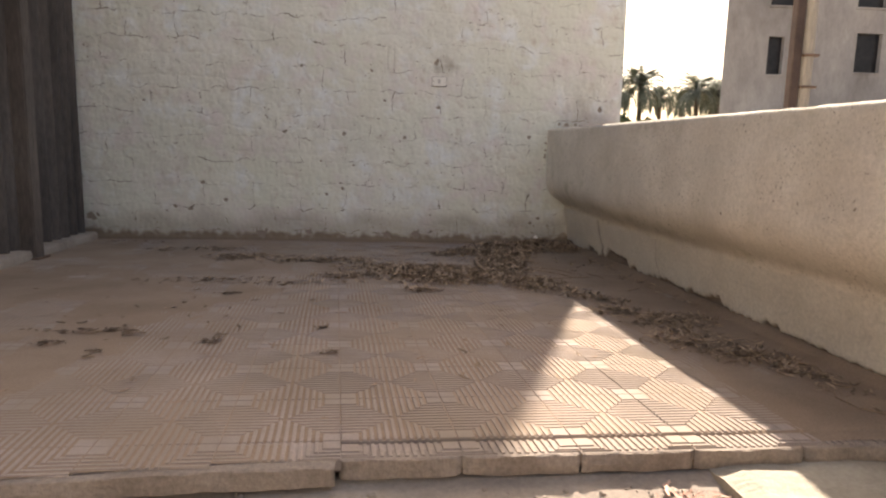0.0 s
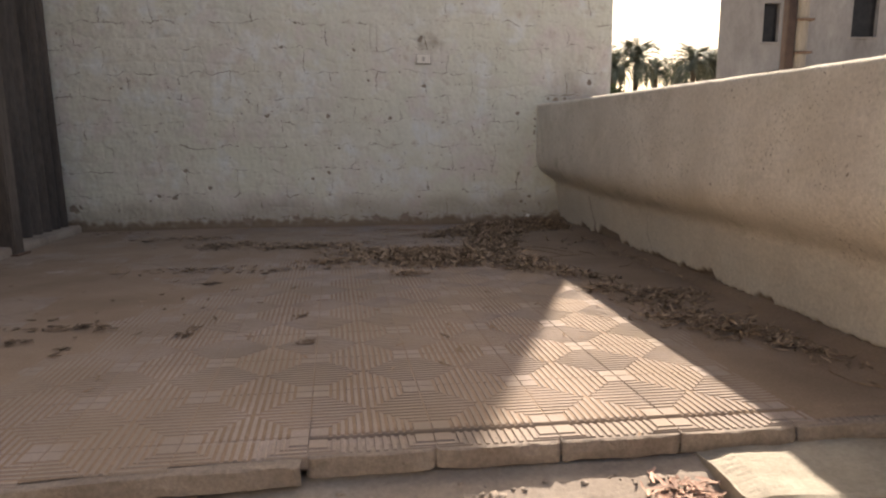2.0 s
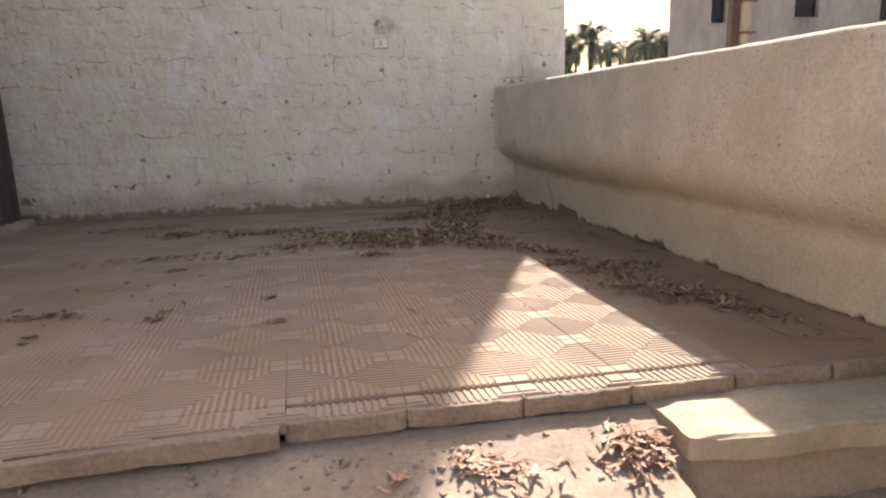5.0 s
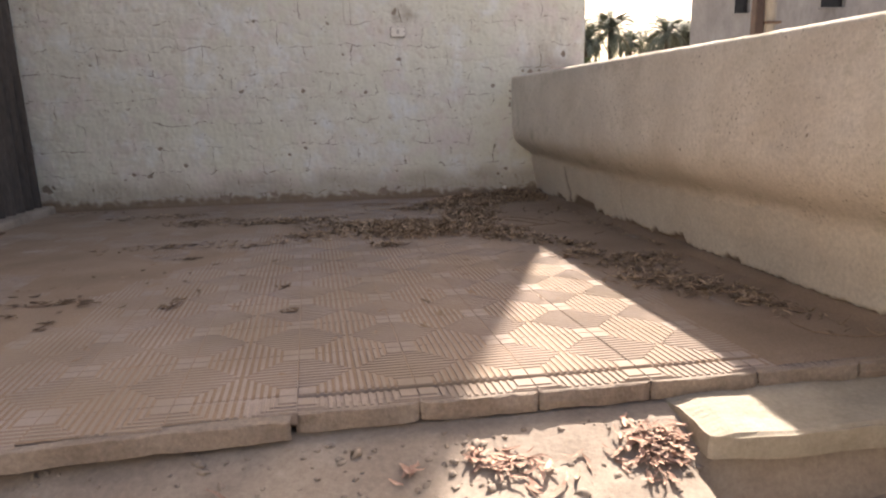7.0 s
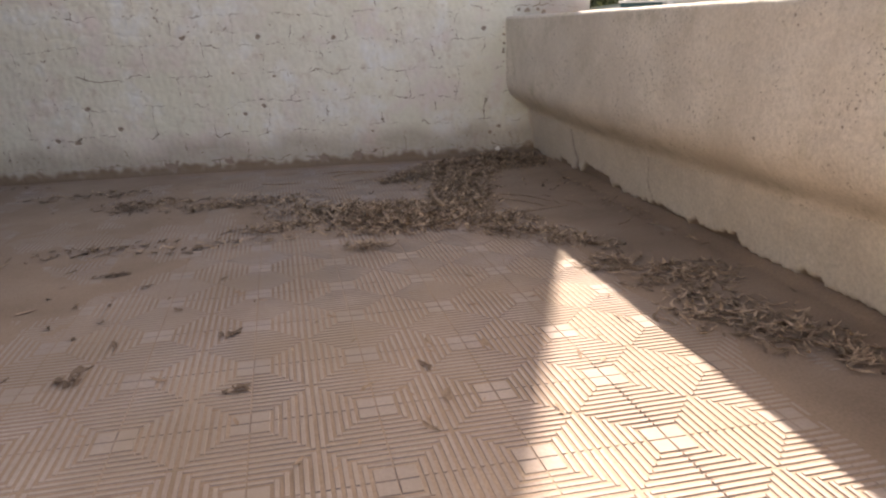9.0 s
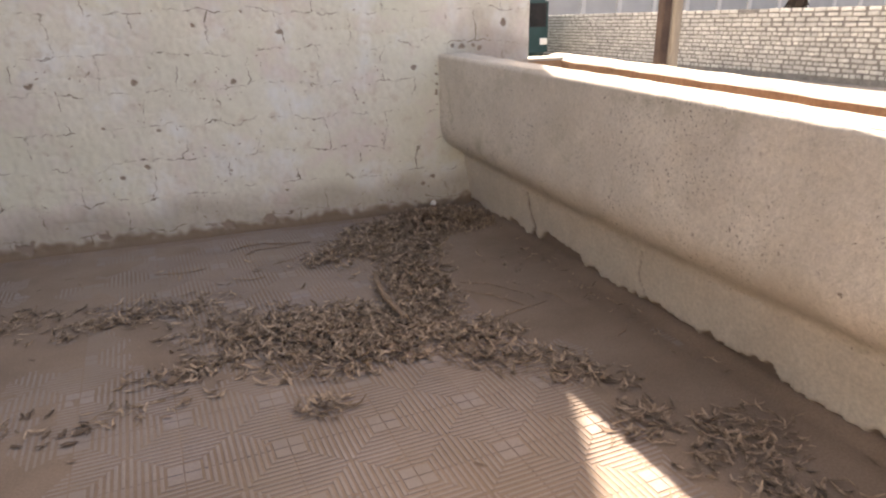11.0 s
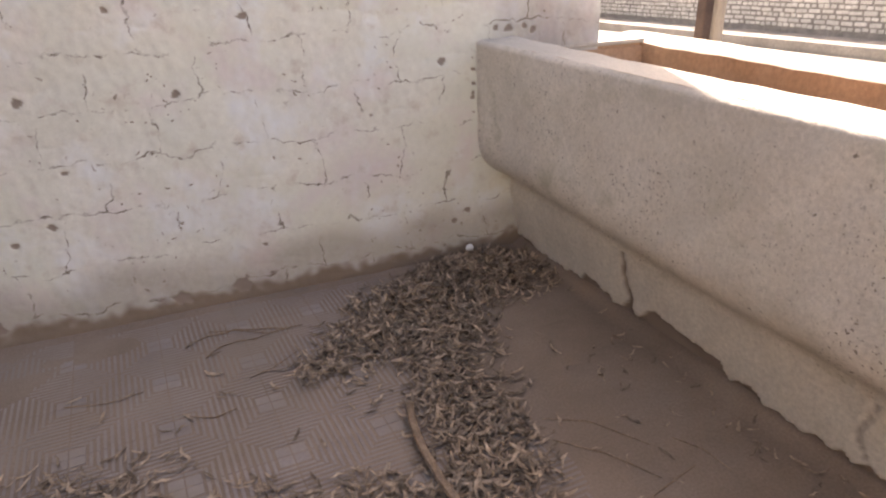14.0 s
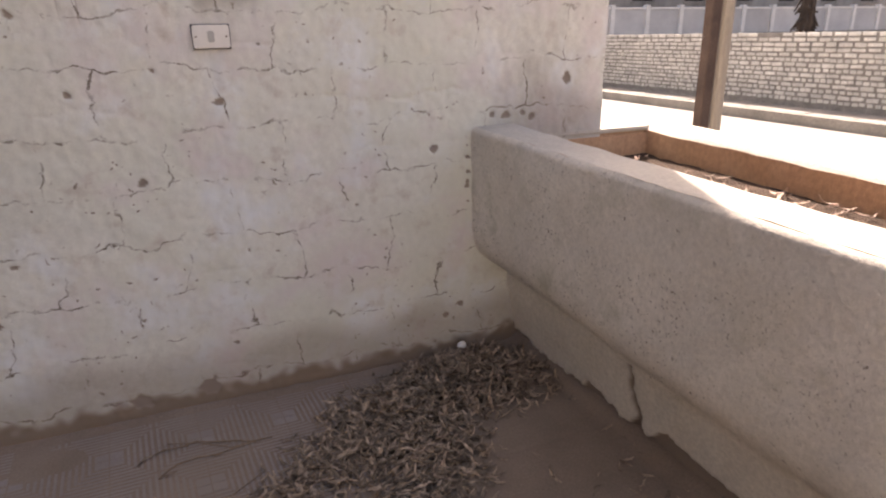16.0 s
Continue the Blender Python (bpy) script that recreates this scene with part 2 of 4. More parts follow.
def rod(bm, a, b, r0, r1, sides=8):
    a, b = Vector(a), Vector(b)
    m = Matrix.Translation((a + b) / 2) @ (b - a).to_track_quat("Z", "Y").to_matrix().to_4x4()
    bmesh.ops.create_cone(bm, cap_ends=True, segments=sides, radius1=r0, radius2=r1, depth=(b - a).length, matrix=m)
    return bm


def nz(x, y, z, s):
    return noise.noise(Vector((x * s, y * s, z * s)))


def fade(v, lo, hi):
    t = min(1, max(0, (v - lo) / (hi - lo)))
    return t * t * (3 - 2 * t)


def sheet(name, us, vs, place, mat, parent=None, layers=(), smooth=True):
    """A grid over us and vs; place(u, v) gives a point, and after it the values of the named layers."""
    verts, vals = [], []
    for v in vs:
        for u in us:
            p, *rest = place(u, v)
            verts.append(p)
            vals.append(rest)
    w = len(us)
    faces = [(j * w + i, j * w + i + 1, (j + 1) * w + i + 1, (j + 1) * w + i) for j in range(len(vs) - 1) for i in range(w - 1)]
    ob = raw(name, verts, faces, mat, parent, smooth)
    for k, layer in enumerate(layers):
        a = ob.data.attributes.new(layer, "FLOAT", "POINT")
        a.data.foreach_set("value", [r[k] for r in vals])
    return ob


def steps(a, b, d):
    n = max(1, round(abs(b - a) / d))
    return [a + (b - a) * i / n for i in range(n + 1)]


# ---- plan ----
WALL_Y = 6.3                      # painted back wall
O, E1, E2 = Vector((0.0, 2.285)), Vector((0.311, 0.010)), Vector((-0.028, 0.2895))   # corner and sides of the tile grid


def front_x(y):
    """Face of the overhanging planter wall."""
    return 1.492 + 0.036 * (WALL_Y - y)


def rim_z(y):
    return 1.055 - 0.0255 * (WALL_Y - y)


def base_x(y):
    """Face of the recessed plinth below it."""
    return 1.73 + 0.033 * (WALL_Y - y) + 0.012 * nz(0, y, 0, 2.3)


def slope_z(x, y):
    """Height of the ground outside the terrace."""
    front = -0.058 - 0.33 * min(2.2 - y, 0.16) - 0.14 * max(0, 2.04 - y) - 0.34 * max(0, 1.85 - y) - 0.012 * fade(-x, 0.1, 0.8)
    front -= 0.15 * fade(x, 0.93, 1.02) * fade(2.04 - y, 0, 0.08)
    front -= 0.009 * fade(y, 2.155, 2.185)
    z = max(front, -0.56) if y < 2.23 else -0.12
    z += ((0.009 * nz(x, y, 0, 5) + 0.0085 * nz(x, y, 3, 13) + 0.0035 * nz(x, y, 5, 30) + 0.0008 * nz(x, y, 6, 70)) * (0.3 + 0.7 * fade(2.2 - y, 0.02, 0.2))) * fade(4 - abs(x) - abs(y - 1), 0, 2)
    return z + (-0.27 - z) * fade(x, 2.2, 3.2) if x > 2.2 else z


# ---- ground ----
xs = sorted(set([-3000, -800, -200, -60, -20, -9] + steps(-5, -1.6, 0.2) + steps(-1.6, 2.2, 0.02) + steps(2.3, 4, 0.3) + [7, 10, 20, 60, 200, 800, 3000]))
ys = sorted(set([-3000, -800, -200, -60, -20, -8] + steps(-4, 1.0, 0.25) + steps(1.0, 2.3, 0.02) + steps(2.5, 8, 0.5) + [12, 20, 60, 200, 800, 3000]))
ground = sheet("ground", xs, ys, lambda x, y: ((x, y, slope_z(x, y)),), SAND)
tagged(ground, "pale sandy earth sloping down before the terrace", "ground", kind="structure")

# ---- back wall of painted blocks ----
CHIPS_AND_SPOTS = [(-1.56, 0.51, 0.03), (-1.37, 0.36, 0.028), (-0.49, 0.43, 0.02), (-0.35, 0.48, 0.022), (0.02, 1.26, 0.02), (-0.10, 1.51, 0.026),
         (0.29, 1.33, 0.014), (0.98, 0.77, 0.017), (0.53, 0.64, 0.012), (0.64, 0.62, 0.014), (1.96, 1.24, 0.035), (1.585, 1.10, 0.024),
         (1.66, 1.088, 0.034), (1.74, 1.10, 0.02), (1.79, 1.086, 0.026), (0.49, 1.21, 0.03), (0.20, 0.945, 0.03), (1.32, 0.97, 0.028),
         (0.31, 0.08, 0.06), (0.05, 0.07, 0.06), (-0.65, 0.09, 0.05), (-1.06, 0.07, 0.07), (0.47, 1.60, 0.04), (-2.51, 0.2, 0.07),
         (-1.80, 0.30, 0.03), (-1.67, 0.28, 0.03), (-0.54, 0.72, 0.018), (-2.04, 1.2, 0.02), (1.47, 0.82, 0.016), (-0.25, 0.69, 0.018),
         # The five spots at x 1.470 to 1.478 darken the corner by the planter.
         (1.474, 0.93, 0.017), (1.478, 0.865, 0.017), (1.472, 0.80, 0.018), (1.470, 0.98, 0.014), (1.474, 0.73, 0.014), (-0.33, 0.96, 0.03), (-0.85, 0.97, 0.03), (0.44, 0.26, 0.016), (1.43, 0.24, 0.03), (1.36, 0.2, 0.025)]
COURSE, BLOCK = 0.205, 0.41


def wall_point(x, z):
    wx = x + 0.05 * nz(x, z, 1, 5) + 0.020 * nz(x, z, 2, 16) + 0.006 * nz(x, z, 3, 50)
    wz = z + 0.035 * nz(x, z, 4, 4) + 0.022 * nz(x, z, 6, 13) + 0.006 * nz(x, z, 7, 50)
    row = math.floor((wz + 0.03) / COURSE)
    dz = abs((wz + 0.03) / COURSE - round((wz + 0.03) / COURSE)) * COURSE
    sx = wx / BLOCK + 0.5 * (row % 2) + 0.13 * math.sin(row * 5.3)
    dx = abs(sx - round(sx)) * BLOCK
    bed = fade(nz(x, z, 9, 3.6) + 0.7 * nz(x, z, 8, 13), 0.0, 0.4) * fade(0.0065 - dz, 0, 0.005)
    head = 0.8 * fade(nz(x, z, 12, 4.2) + 0.7 * nz(x, z, 14, 14), 0.24, 0.55) * fade(0.006 - dx, 0, 0.005)
    soft = 0.0018 * (math.exp(-(dz / 0.02) ** 2) + 0.8 * math.exp(-(dx / 0.02) ** 2)) * fade(nz(x, z, 20, 1.7), -0.35, 0.3)
    crack = max(bed, head)
    chip = 0.0
    for cx, cz, r in CHIPS_AND_SPOTS:
        if abs(x - cx) < 2 * r and abs(z - cz) < 2 * r:
            d = math.hypot((x - cx) * 0.85, z - cz) / (0.6 * r) + 0.9 * nz(x, z, 30, 34)
            chip = max(chip, fade(1.05 - d, 0, 0.3))
    for lx in (0.045, 0.10):
        chip = max(chip, 0.6 * fade(0.006 - abs(x - lx + 0.03 * (z - 1.6)), 0, 0.005) * fade(z, 1.42, 1.5) * fade(1.78 - z, 0, 0.06))
    loose = fade(nz(x, z, 40, 30) + 0.35 * nz(x, z, 41, 3), 0.60, 0.68)
    dirt = fade(0.09 + 0.055 * nz(x, 0, 50, 5) + 0.035 * nz(x, z, 51, 22) - z, -0.04, 0.05)
    dirt = max(dirt, 0.45 * fade(0.26 + 0.12 * nz(x, z, 52, 3.5) - z, -0.06, 0.12))
    dirt = max(dirt, 0.5 * fade(0.10 + 0.07 * nz(x, z, 64, 12) - math.hypot((x - 0.57) * 0.7, z - 1.57), 0, 0.09))
    dirt = max(dirt, 0.4 * fade(0.30 + 0.15 * nz(x, z, 63, 6) - math.hypot((x - 1.85) * 0.8, z - 1.08), 0, 0.2))
    y = WALL_Y + 0.010 * nz(x, z, 70, 1.6) + 0.006 * nz(x, z, 71, 9) + 0.003 * nz(x, z, 72, 30) + soft + 0.004 * crack
    y += 0.006 * max(chip, 0.4 * loose) - 0.006 * fade(0.05 - z, 0, 0.03)
    return (x, y, z), chip, dirt


wall = new("wall_north")
tagged(wall, "cracked off-white painted block wall of a house", "wall", kind="structure")
face = sheet("painted_face", steps(2.15, -2.95, 0.008), steps(-0.06, 2.35, 0.008), lambda x, z: wall_point(x, z), PAINT, wall, ("chip", "dirt"))
# Above 2.35 m the wall is unseen; its added height deepens the yard's shade.
bm = boxed(-8.0, -2.95, WALL_Y + 0.01, 6.62, -0.6, 9.4)
box(bm, -2.95, 2.15, WALL_Y + 0.01, 6.62, 2.35, 9.4)
for v in bm.verts:                # the unseen upper corner leans out a little to set the shadow's edge
    if v.co.x > 2 and v.co.z > 9:
        v.co.x += 0.045 * (9.4 - 2.35)
box(bm, -2.95, 2.146, WALL_Y + 0.03, 6.62, -0.6, 2.35)
part("masonry", bm, PAINT, wall)
part("return_wall", boxed(-8.0, 2.1, 6.62, 12.0, -0.6, 9.4), PAINT, wall)

# ---- unseen walls, added to close the yard and bounce light onto the terrace ----
tagged(part("wall_south", boxed(-6.0, 2.8, -7.3, -7.0, -0.7, 4.2), RIM), "added unseen wall behind the walker that bounces sunlight", "wall", kind="structure")
tagged(part("wall_west", boxed(-6.3, -6.0, -7.3, 6.3, -0.7, 5.0), RIM), "added unseen pale wall beside the yard that bounces light", "wall", kind="structure")

# ---- planter wall along the road side ----
planter = new("planter")
tagged(planter, "rough concrete planter wall with an overhanging face", "planter", kind="structure")
Y_END = -0.6
PLINTH_LEAN = 0.05                # the plinth's top stands this far proud of its foot


def upper(v, y):
    """Section of the overhang: v runs 0 (under the soffit) .. 1 (foot of the rounded lip) .. 2 (top edge)."""
    fx, bx, tz = front_x(y), base_x(y), rim_z(y)
    lip = 0.54 - 0.04 * fade(6.3 - y, 0, 1.6)
    low = 0.355 - 0.045 * fade(6.3 - y, 0, 1.6)
    bx -= PLINTH_LEAN
    if v < 1:
        w0, w1, w2, w3 = (1 - v) ** 3, 3 * v * (1 - v) ** 2, 3 * v * v * (1 - v), v ** 3
        x = bx * (w0 + w1) + fx * (w2 + w3)
        z = w0 * (low - 0.015) + w1 * (low + 0.07) + w2 * (lip - 0.12) + w3 * (lip + 0.06)
    else:
        t = v - 1
        x = fx
        z = lip + 0.06 + (tz - lip - 0.06) * t
        x += 0.02 * fade(t, 0.97, 1.0)
    x += 0.010 * nz(0, y, z, 2.2) + 0.004 * nz(1, y, z, 9) + 0.003 * nz(2, y, z, 30)
    return ((x, y, z),)


vs = steps(0, 1, 0.1) + steps(1.02, 2, 0.025)
sheet("overhang", steps(6.34, 2.0, 0.022) + steps(1.8, Y_END, 0.2), vs, lambda y, v: upper(v, y), CONCRETE, planter)


def lower(y, v):
    bx = base_x(y)
    ragged = 0.03 + 0.085 * max(0, nz(y, 0, 3, 4.5) + 0.6 * nz(y, 0, 4, 15)) + 0.06 * fade(0.22 - abs(y - 5.12), 0, 0.06)
    z = -0.02 + 0.40 * v
    crack = max(fade(0.019 + 0.12 * max(0, 0.14 - z) - abs(y - 5.42 - 0.06 * (z - 0.1) + 0.02 * nz(y, z, 9, 16)), 0, 0.012), 0.6 * fade(0.009 - abs(y - 4.44 - 0.05 * nz(y, z, 8, 12)), 0, 0.008))
    gone = fade(ragged - z + 0.012 * nz(y, z, 5, 30), -0.004, 0.008)
    x = bx + 0.022 * gone + 0.014 * crack + 0.004 * nz(3, y, z, 12) - PLINTH_LEAN * fade(z, 0.02, 0.33)
    return (x, y, z), max(gone, crack)


sheet("plinth", steps(6.34, 2.0, 0.012) + steps(1.8, Y_END, 0.2), steps(0, 1, 0.025), lower, PLINTH, planter, ("chip",))


def rim_top(y, t):
    x = front_x(y) + 0.02 + (0.19 + 0.02 * nz(0, y, 7, 1.5)) * t
    return ((x, y, rim_z(y) + 0.004 * nz(x, y, 0, 9) - 0.012 * fade(t, 0.9, 1)),)


sheet("rim", steps(6.34, Y_END, 0.05), steps(0, 1, 0.1), rim_top, RIM, planter)
sheet("inner_face", steps(6.34, Y_END, 0.1), steps(0, 1, 0.1), lambda y, t: ((front_x(y) + 0.21 + 0.02 * nz(0, y, 7, 1.5) + 0.01 * t, y, rim_z(y) - 0.012 - 0.35 * t),), MUD, planter)


def outer_in(y):
    return 2.41 + 0.01 * (6.3 - y)


def outer_point(y, v):
    """Outer wall of the trough: inner face, rounded top, outer face."""
    x0, w, z = outer_in(y), 0.18, 1.005 - 0.0255 * (6.3 - y)
    px = (0.02, 0.0, 0.0, 0.03, 0.08, w - 0.02, w, w + 0.01)
    pz = (-0.35, -0.15, -0.03, 0.0, 0.006, 0.0, -0.03, -1.4)
    return ((x0 + px[v] + 0.012 * nz(0, y, v, 3), y, z + pz[v] + 0.006 * nz(y, v, 0, 6)),)


bmv = steps(6.5, Y_END, 0.06)
sheet("outer_face", bmv, [2, 1, 0], outer_point, MUD, planter)
sheet("outer_rim", bmv, [7, 6, 5, 4, 3, 2], outer_point, RIM, planter)
part("end_wall", boxed(1.90, 2.60, 6.285, 6.52, -0.5, 0.985, 0.02, 2), MUD, planter)
part("end_rim", boxed(1.74, 2.44, 6.288, 6.52, 0.978, 0.998, 0.008, 2), RIM, planter)
part("core", boxed(2.0, 2.5, Y_END, 6.3, -0.5, 0.6), BED, planter)
soil = sheet("soil", steps(6.3, Y_END, 0.06), steps(0, 1, 0.1), lambda y, t: ((front_x(y) + 0.21 + 0.78 * t, y, 0.868 - 0.022 * (6.3 - y) + 0.014 * nz(y, t, 0, 5) + 0.012 * nz(y, t, 2, 14)),), SOIL)
tagged(soil, "dark dry garden soil inside the planter", "soil", kind="structure")

# ---- terrace floor: bed, dust, tiles come last ----
floor = part("floor", boxed(-3.4, 1.98, 2.262, 6.34, -0.5, -0.03), BED)
tagged(floor, "terrace floor of ribbed cement tiles under dust", "floor", kind="structure")
edge = sheet("floor_edge", steps(-3.4, 1.98, 0.02), steps(0, 1, 0.2), lambda x, v: ((x, 2.262 - 0.05 * fade(-x, 0, 0.7) - 0.02 + 0.012 * nz(x, v, 0, 5) + 0.006 * nz(x, v, 1, 20), -0.05 - 0.2 * v),), BED, floor)


def dust_z(x, y):
    cover = fade(x + 0.09 * (y - 2.2), 1.20, 1.42) * 1.1                          # strip along the planter
    cover = max(cover, 0.90 * fade(-x + 0.20 * (y - 2.4), 0.25, 1.5))              # far and house side
    cover = max(cover, 0.58 * fade(y, 3.6, 4.8))
    n = nz(x, y, 0, 1.6) * 0.5 + nz(x, y, 3, 5) * 0.3 + nz(x, y, 5, 16) * 0.12
    return -0.0024 + 0.0031 * cover + 0.0032 * n


def joint(u, v):
    """How open the joint is on whole u or v: a few gaps are wide, most are faint."""
    ku, kv = round(u), round(v)
    deep = 0.0
    if abs(u - ku) < 1e-6:
        deep = max(deep, 0.0007 * fade(nz(ku * 3.7, v, 1, 0.8), -0.1, 0.5))
        if ku == 3 and v < 2.3 or ku == 0 and v < 0.35:
            deep = 0.025
    if abs(v - kv) < 1e-6:
        deep = max(deep, 0.0007 * fade(nz(u, kv * 3.7, 2, 0.8), -0.1, 0.5))
        if kv == 0 and -1.3 < u < 3.6:
            deep = 0.025 if u > -0.05 else 0.006
    return deep


def dust_point(u, v):
    if v < 0:
        v *= 0.24 if u > -0.02 else 0.34 + 0.20 * fade(-u, 0.5, 3.0)
    p = O + E1 * u + E2 * v
    z = dust_z(p.x, p.y) + 0.03 * fade(p.x - base_x(p.y), -0.06, 0.02) + 0.012 * fade(p.y, 6.24, 6.32) - joint(u, v)
    if v < -0.01:
        z = min(z, -0.03 + 0.0285 * max(fade(u, 3.7, 4.3), fade(-u, 0.05, 0.5)))
    return ((p.x, p.y, z),)


fr = [0.0, 0.016, 0.1, 0.2, 0.3, 0.4, 0.5, 0.6, 0.7, 0.8, 0.9, 0.984]
dust = sheet("dust_layer", [k + f for k in range(-10, 8) for f in fr], [-1.0, -0.8, -0.55, -0.3, -0.15, -0.07] + [k + f for k in range(0, 14) for f in fr], dust_point, DUST)
tagged(dust, "fine brown dust lying over the terrace tiles", "dust", kind="stuff")

# ---- step beside the terrace edge ----
step = thing("cement_step", "worn pale cement step beside the terrace edge", "step", (0, 0, 0))


def block(name, x0, x1, y0, y1, z0, z1, rough, parent, mat=SLAB):
    bm = boxed(x0, x1, y0, y1, z0, z1)
    bmesh.ops.subdivide_edges(bm, edges=bm.edges[:], cuts=14, use_grid_fill=True)
    for v in bm.verts:
        d = noise.noise_vector(v.co * 6) * rough + noise.noise_vector(v.co * 22) * rough * 0.4
        rim = (abs(v.co.x - x0) < 1e-4) + (abs(v.co.y - y0) < 1e-4) + (abs(v.co.z - z1) < 1e-4)
        if rim > 1:
            worn = 0.007 + 0.006 * abs(nz(v.co.x, v.co.y, 0, 14))
            d += Vector((worn if abs(v.co.x - x0) < 1e-4 else 0, worn if abs(v.co.y - y0) < 1e-4 else 0, -worn * 0.8 if abs(v.co.z - z1) < 1e-4 else 0))
        v.co += d
    return part(name, bm, mat, parent)


block("tread", 0.985, 1.97, 1.985, 2.245, -0.115, -0.050, 0.012, step)
block("riser", 1.06, 1.97, 2.06, 2.235, -0.45, -0.10, 0.022, step, EDGE)
block("lower_tread", 1.12, 1.97, 1.80, 2.06, -0.5, -0.235, 0.026, step, EDGE)

# ---- corrugated sheet fence and its post ----
fence = thing("sheet_fence", "dark rusty corrugated steel sheet fence beside the terrace", "fence", (0, 0, 0))


def fence_x(y):
    return -2.565 + 0.085 * (6.3 - y)


for k in range(6):
    y1, y0 = 6.27 - 0.78 * k, 6.27 - 0.78 * (k + 1) - 0.03
    raw_us = steps(y1, y0, 0.012)
    off = 0.006 * (k % 2)
    sheet("steel_sheet", raw_us, [0.065, 1.2, 2.6, 3.2], lambda y, z, o=off: ((fence_x(y) - o + 0.032 * math.sin(y / 0.15 * 2 * math.pi) + 0.008 * nz(0, y, z, 1.2), y, z),), SHEET, fence)
bm = bmesh.new()
for z in (0.5, 1.9):
    rod(bm, (fence_x(6.27) - 0.06, 6.27, z), (fence_x(1.6) - 0.06, 1.6, z), 0.022, 0.022)
part("rail", bm, STEEL, fence)
kerb = sheet("kerb", steps(6.28, 2.2, 0.03), list(range(6)), lambda y, v: ((fence_x(y) + (0.10, 0.10, 0.085, -0.08, -0.1, -0.1)[v] + 0.012 * nz(0, y, v, 7), y, (-0.02, 0.045, 0.06, 0.062, 0.04, -0.05)[v] + 0.008 * nz(y, v, 0, 6)),), SAND)
tagged(kerb, "low sandy cement kerb under the sheet fence", "kerb", kind="structure")
post = thing("steel_post", "grey square steel post standing before the sheet fence", "post", (-2.40, 5.19, 0))
part("shaft", boxed(-0.055, 0.055, -0.055, 0.055, 0.0, 3.3, 0.008, 2), SHEET, post)
part("foot_plate", boxed(-0.085, 0.085, -0.075, 0.075, 0.0, 0.012, 0.003), STEEL, post, "rusty foot plate")

# ---- light switch on the wall ----
sw = thing("wall_switch", "small aged white plastic light switch on the wall", "switch", (0.497, WALL_Y - 0.012, 1.437))
part("plate", boxed(-0.061, 0.061, -0.008, 0.010, -0.039, 0.039, 0.004, 2), PLASTIC, sw)
# Black backing drawn a little larger, in place of the plate's shadow line.
part("gasket", boxed(-0.0635, 0.0635, -0.001, 0.014, -0.0415, 0.0415, 0.002), RUBBER, sw, "dark outline standing for the shadow gap round the plate")
part("rocker", boxed(-0.012, 0.010, -0.013, -0.006, -0.019, 0.019, 0.003, 2), GREY, sw, "grey rocker key")
for sx in (-0.05, 0.05):
    bm = bmesh.new()
    rod(bm, (sx, -0.0105, 0), (sx, -0.006, 0), 0.0035, 0.0035, 8)
    part("screw", bm, STEEL, sw)

# ---- road, kerb, far pavement ----
road = sheet("road", [2.75, 4.5, 6.5, 8.5, 10.8], steps(-30, 90, 6), lambda x, y: ((x + (0.022 * (y - 13) if x > 10 else 0), y, -0.25),), ROADM)
tagged(road, "pale dusty road in full sun", "road", kind="structure")
pavement = part("pavement", boxed(10.6, 11.9, -30, 90, -0.4, -0.06), PAVE)
tagged(pavement, "grey dusty pavement under the brick wall", "pavement", kind="structure")
kerbs = new("road_kerb")
tagged(kerbs, "row of worn pale kerb stones along the road", "kerb", kind="structure")
kbm = boxed(0, 0.22, 0, 1.0, -0.05, 0.205, 0.02, 1)
kme = bpy.data.meshes.new("kerb_stone")
kbm.to_mesh(kme)
kbm.free()
kme.materials.append(KERB)
rng = random.Random(5)
y = 4.0
while y < 40:
    ln = rng.uniform(0.45, 0.95)
    k = new("kerb_stone", kme)
    k.parent = kerbs
    k.location = (10.76 + 0.022 * (y - 13) + rng.uniform(-0.015, 0.015), y, -0.25 + rng.uniform(-0.012, 0.012))
    k.scale = (1, ln - 0.045, 1)
    y += ln

# ---- building, panel fence behind the brick wall ----
house = thing("apartment_building", "unfinished grey cement apartment building with small dark windows", "building", (0, 34.5, 0))
HX0, HX1 = 17.95, 48.0
WINS = [(20.45, 21.35, 6.02, 8.05), (25.55, 27.05, 6.3, 8.42), (20.4, 21.9, 9.7, 11.4), (25.4, 27.05, 9.8, 11.7), (31.0, 32.6, 6.0, 8.0), (36.5, 38.1, 6.0, 8.0)]
WINS += [(20.4 + 3.7 * i, 22.0 + 3.7 * i, 3.05, 4.1) for i in range(7)]
cols = sorted({HX0, HX1, *[v for w in WINS for v in w[:2]]})
rows_z = sorted({-0.4, 13.0, *[v for w in WINS for v in w[2:]]})
vv, ff = [], []


def quad(a, b, c, d):
    i = len(vv)
    vv.extend((a, b, c, d))
    ff.append((i, i + 1, i + 2, i + 3))


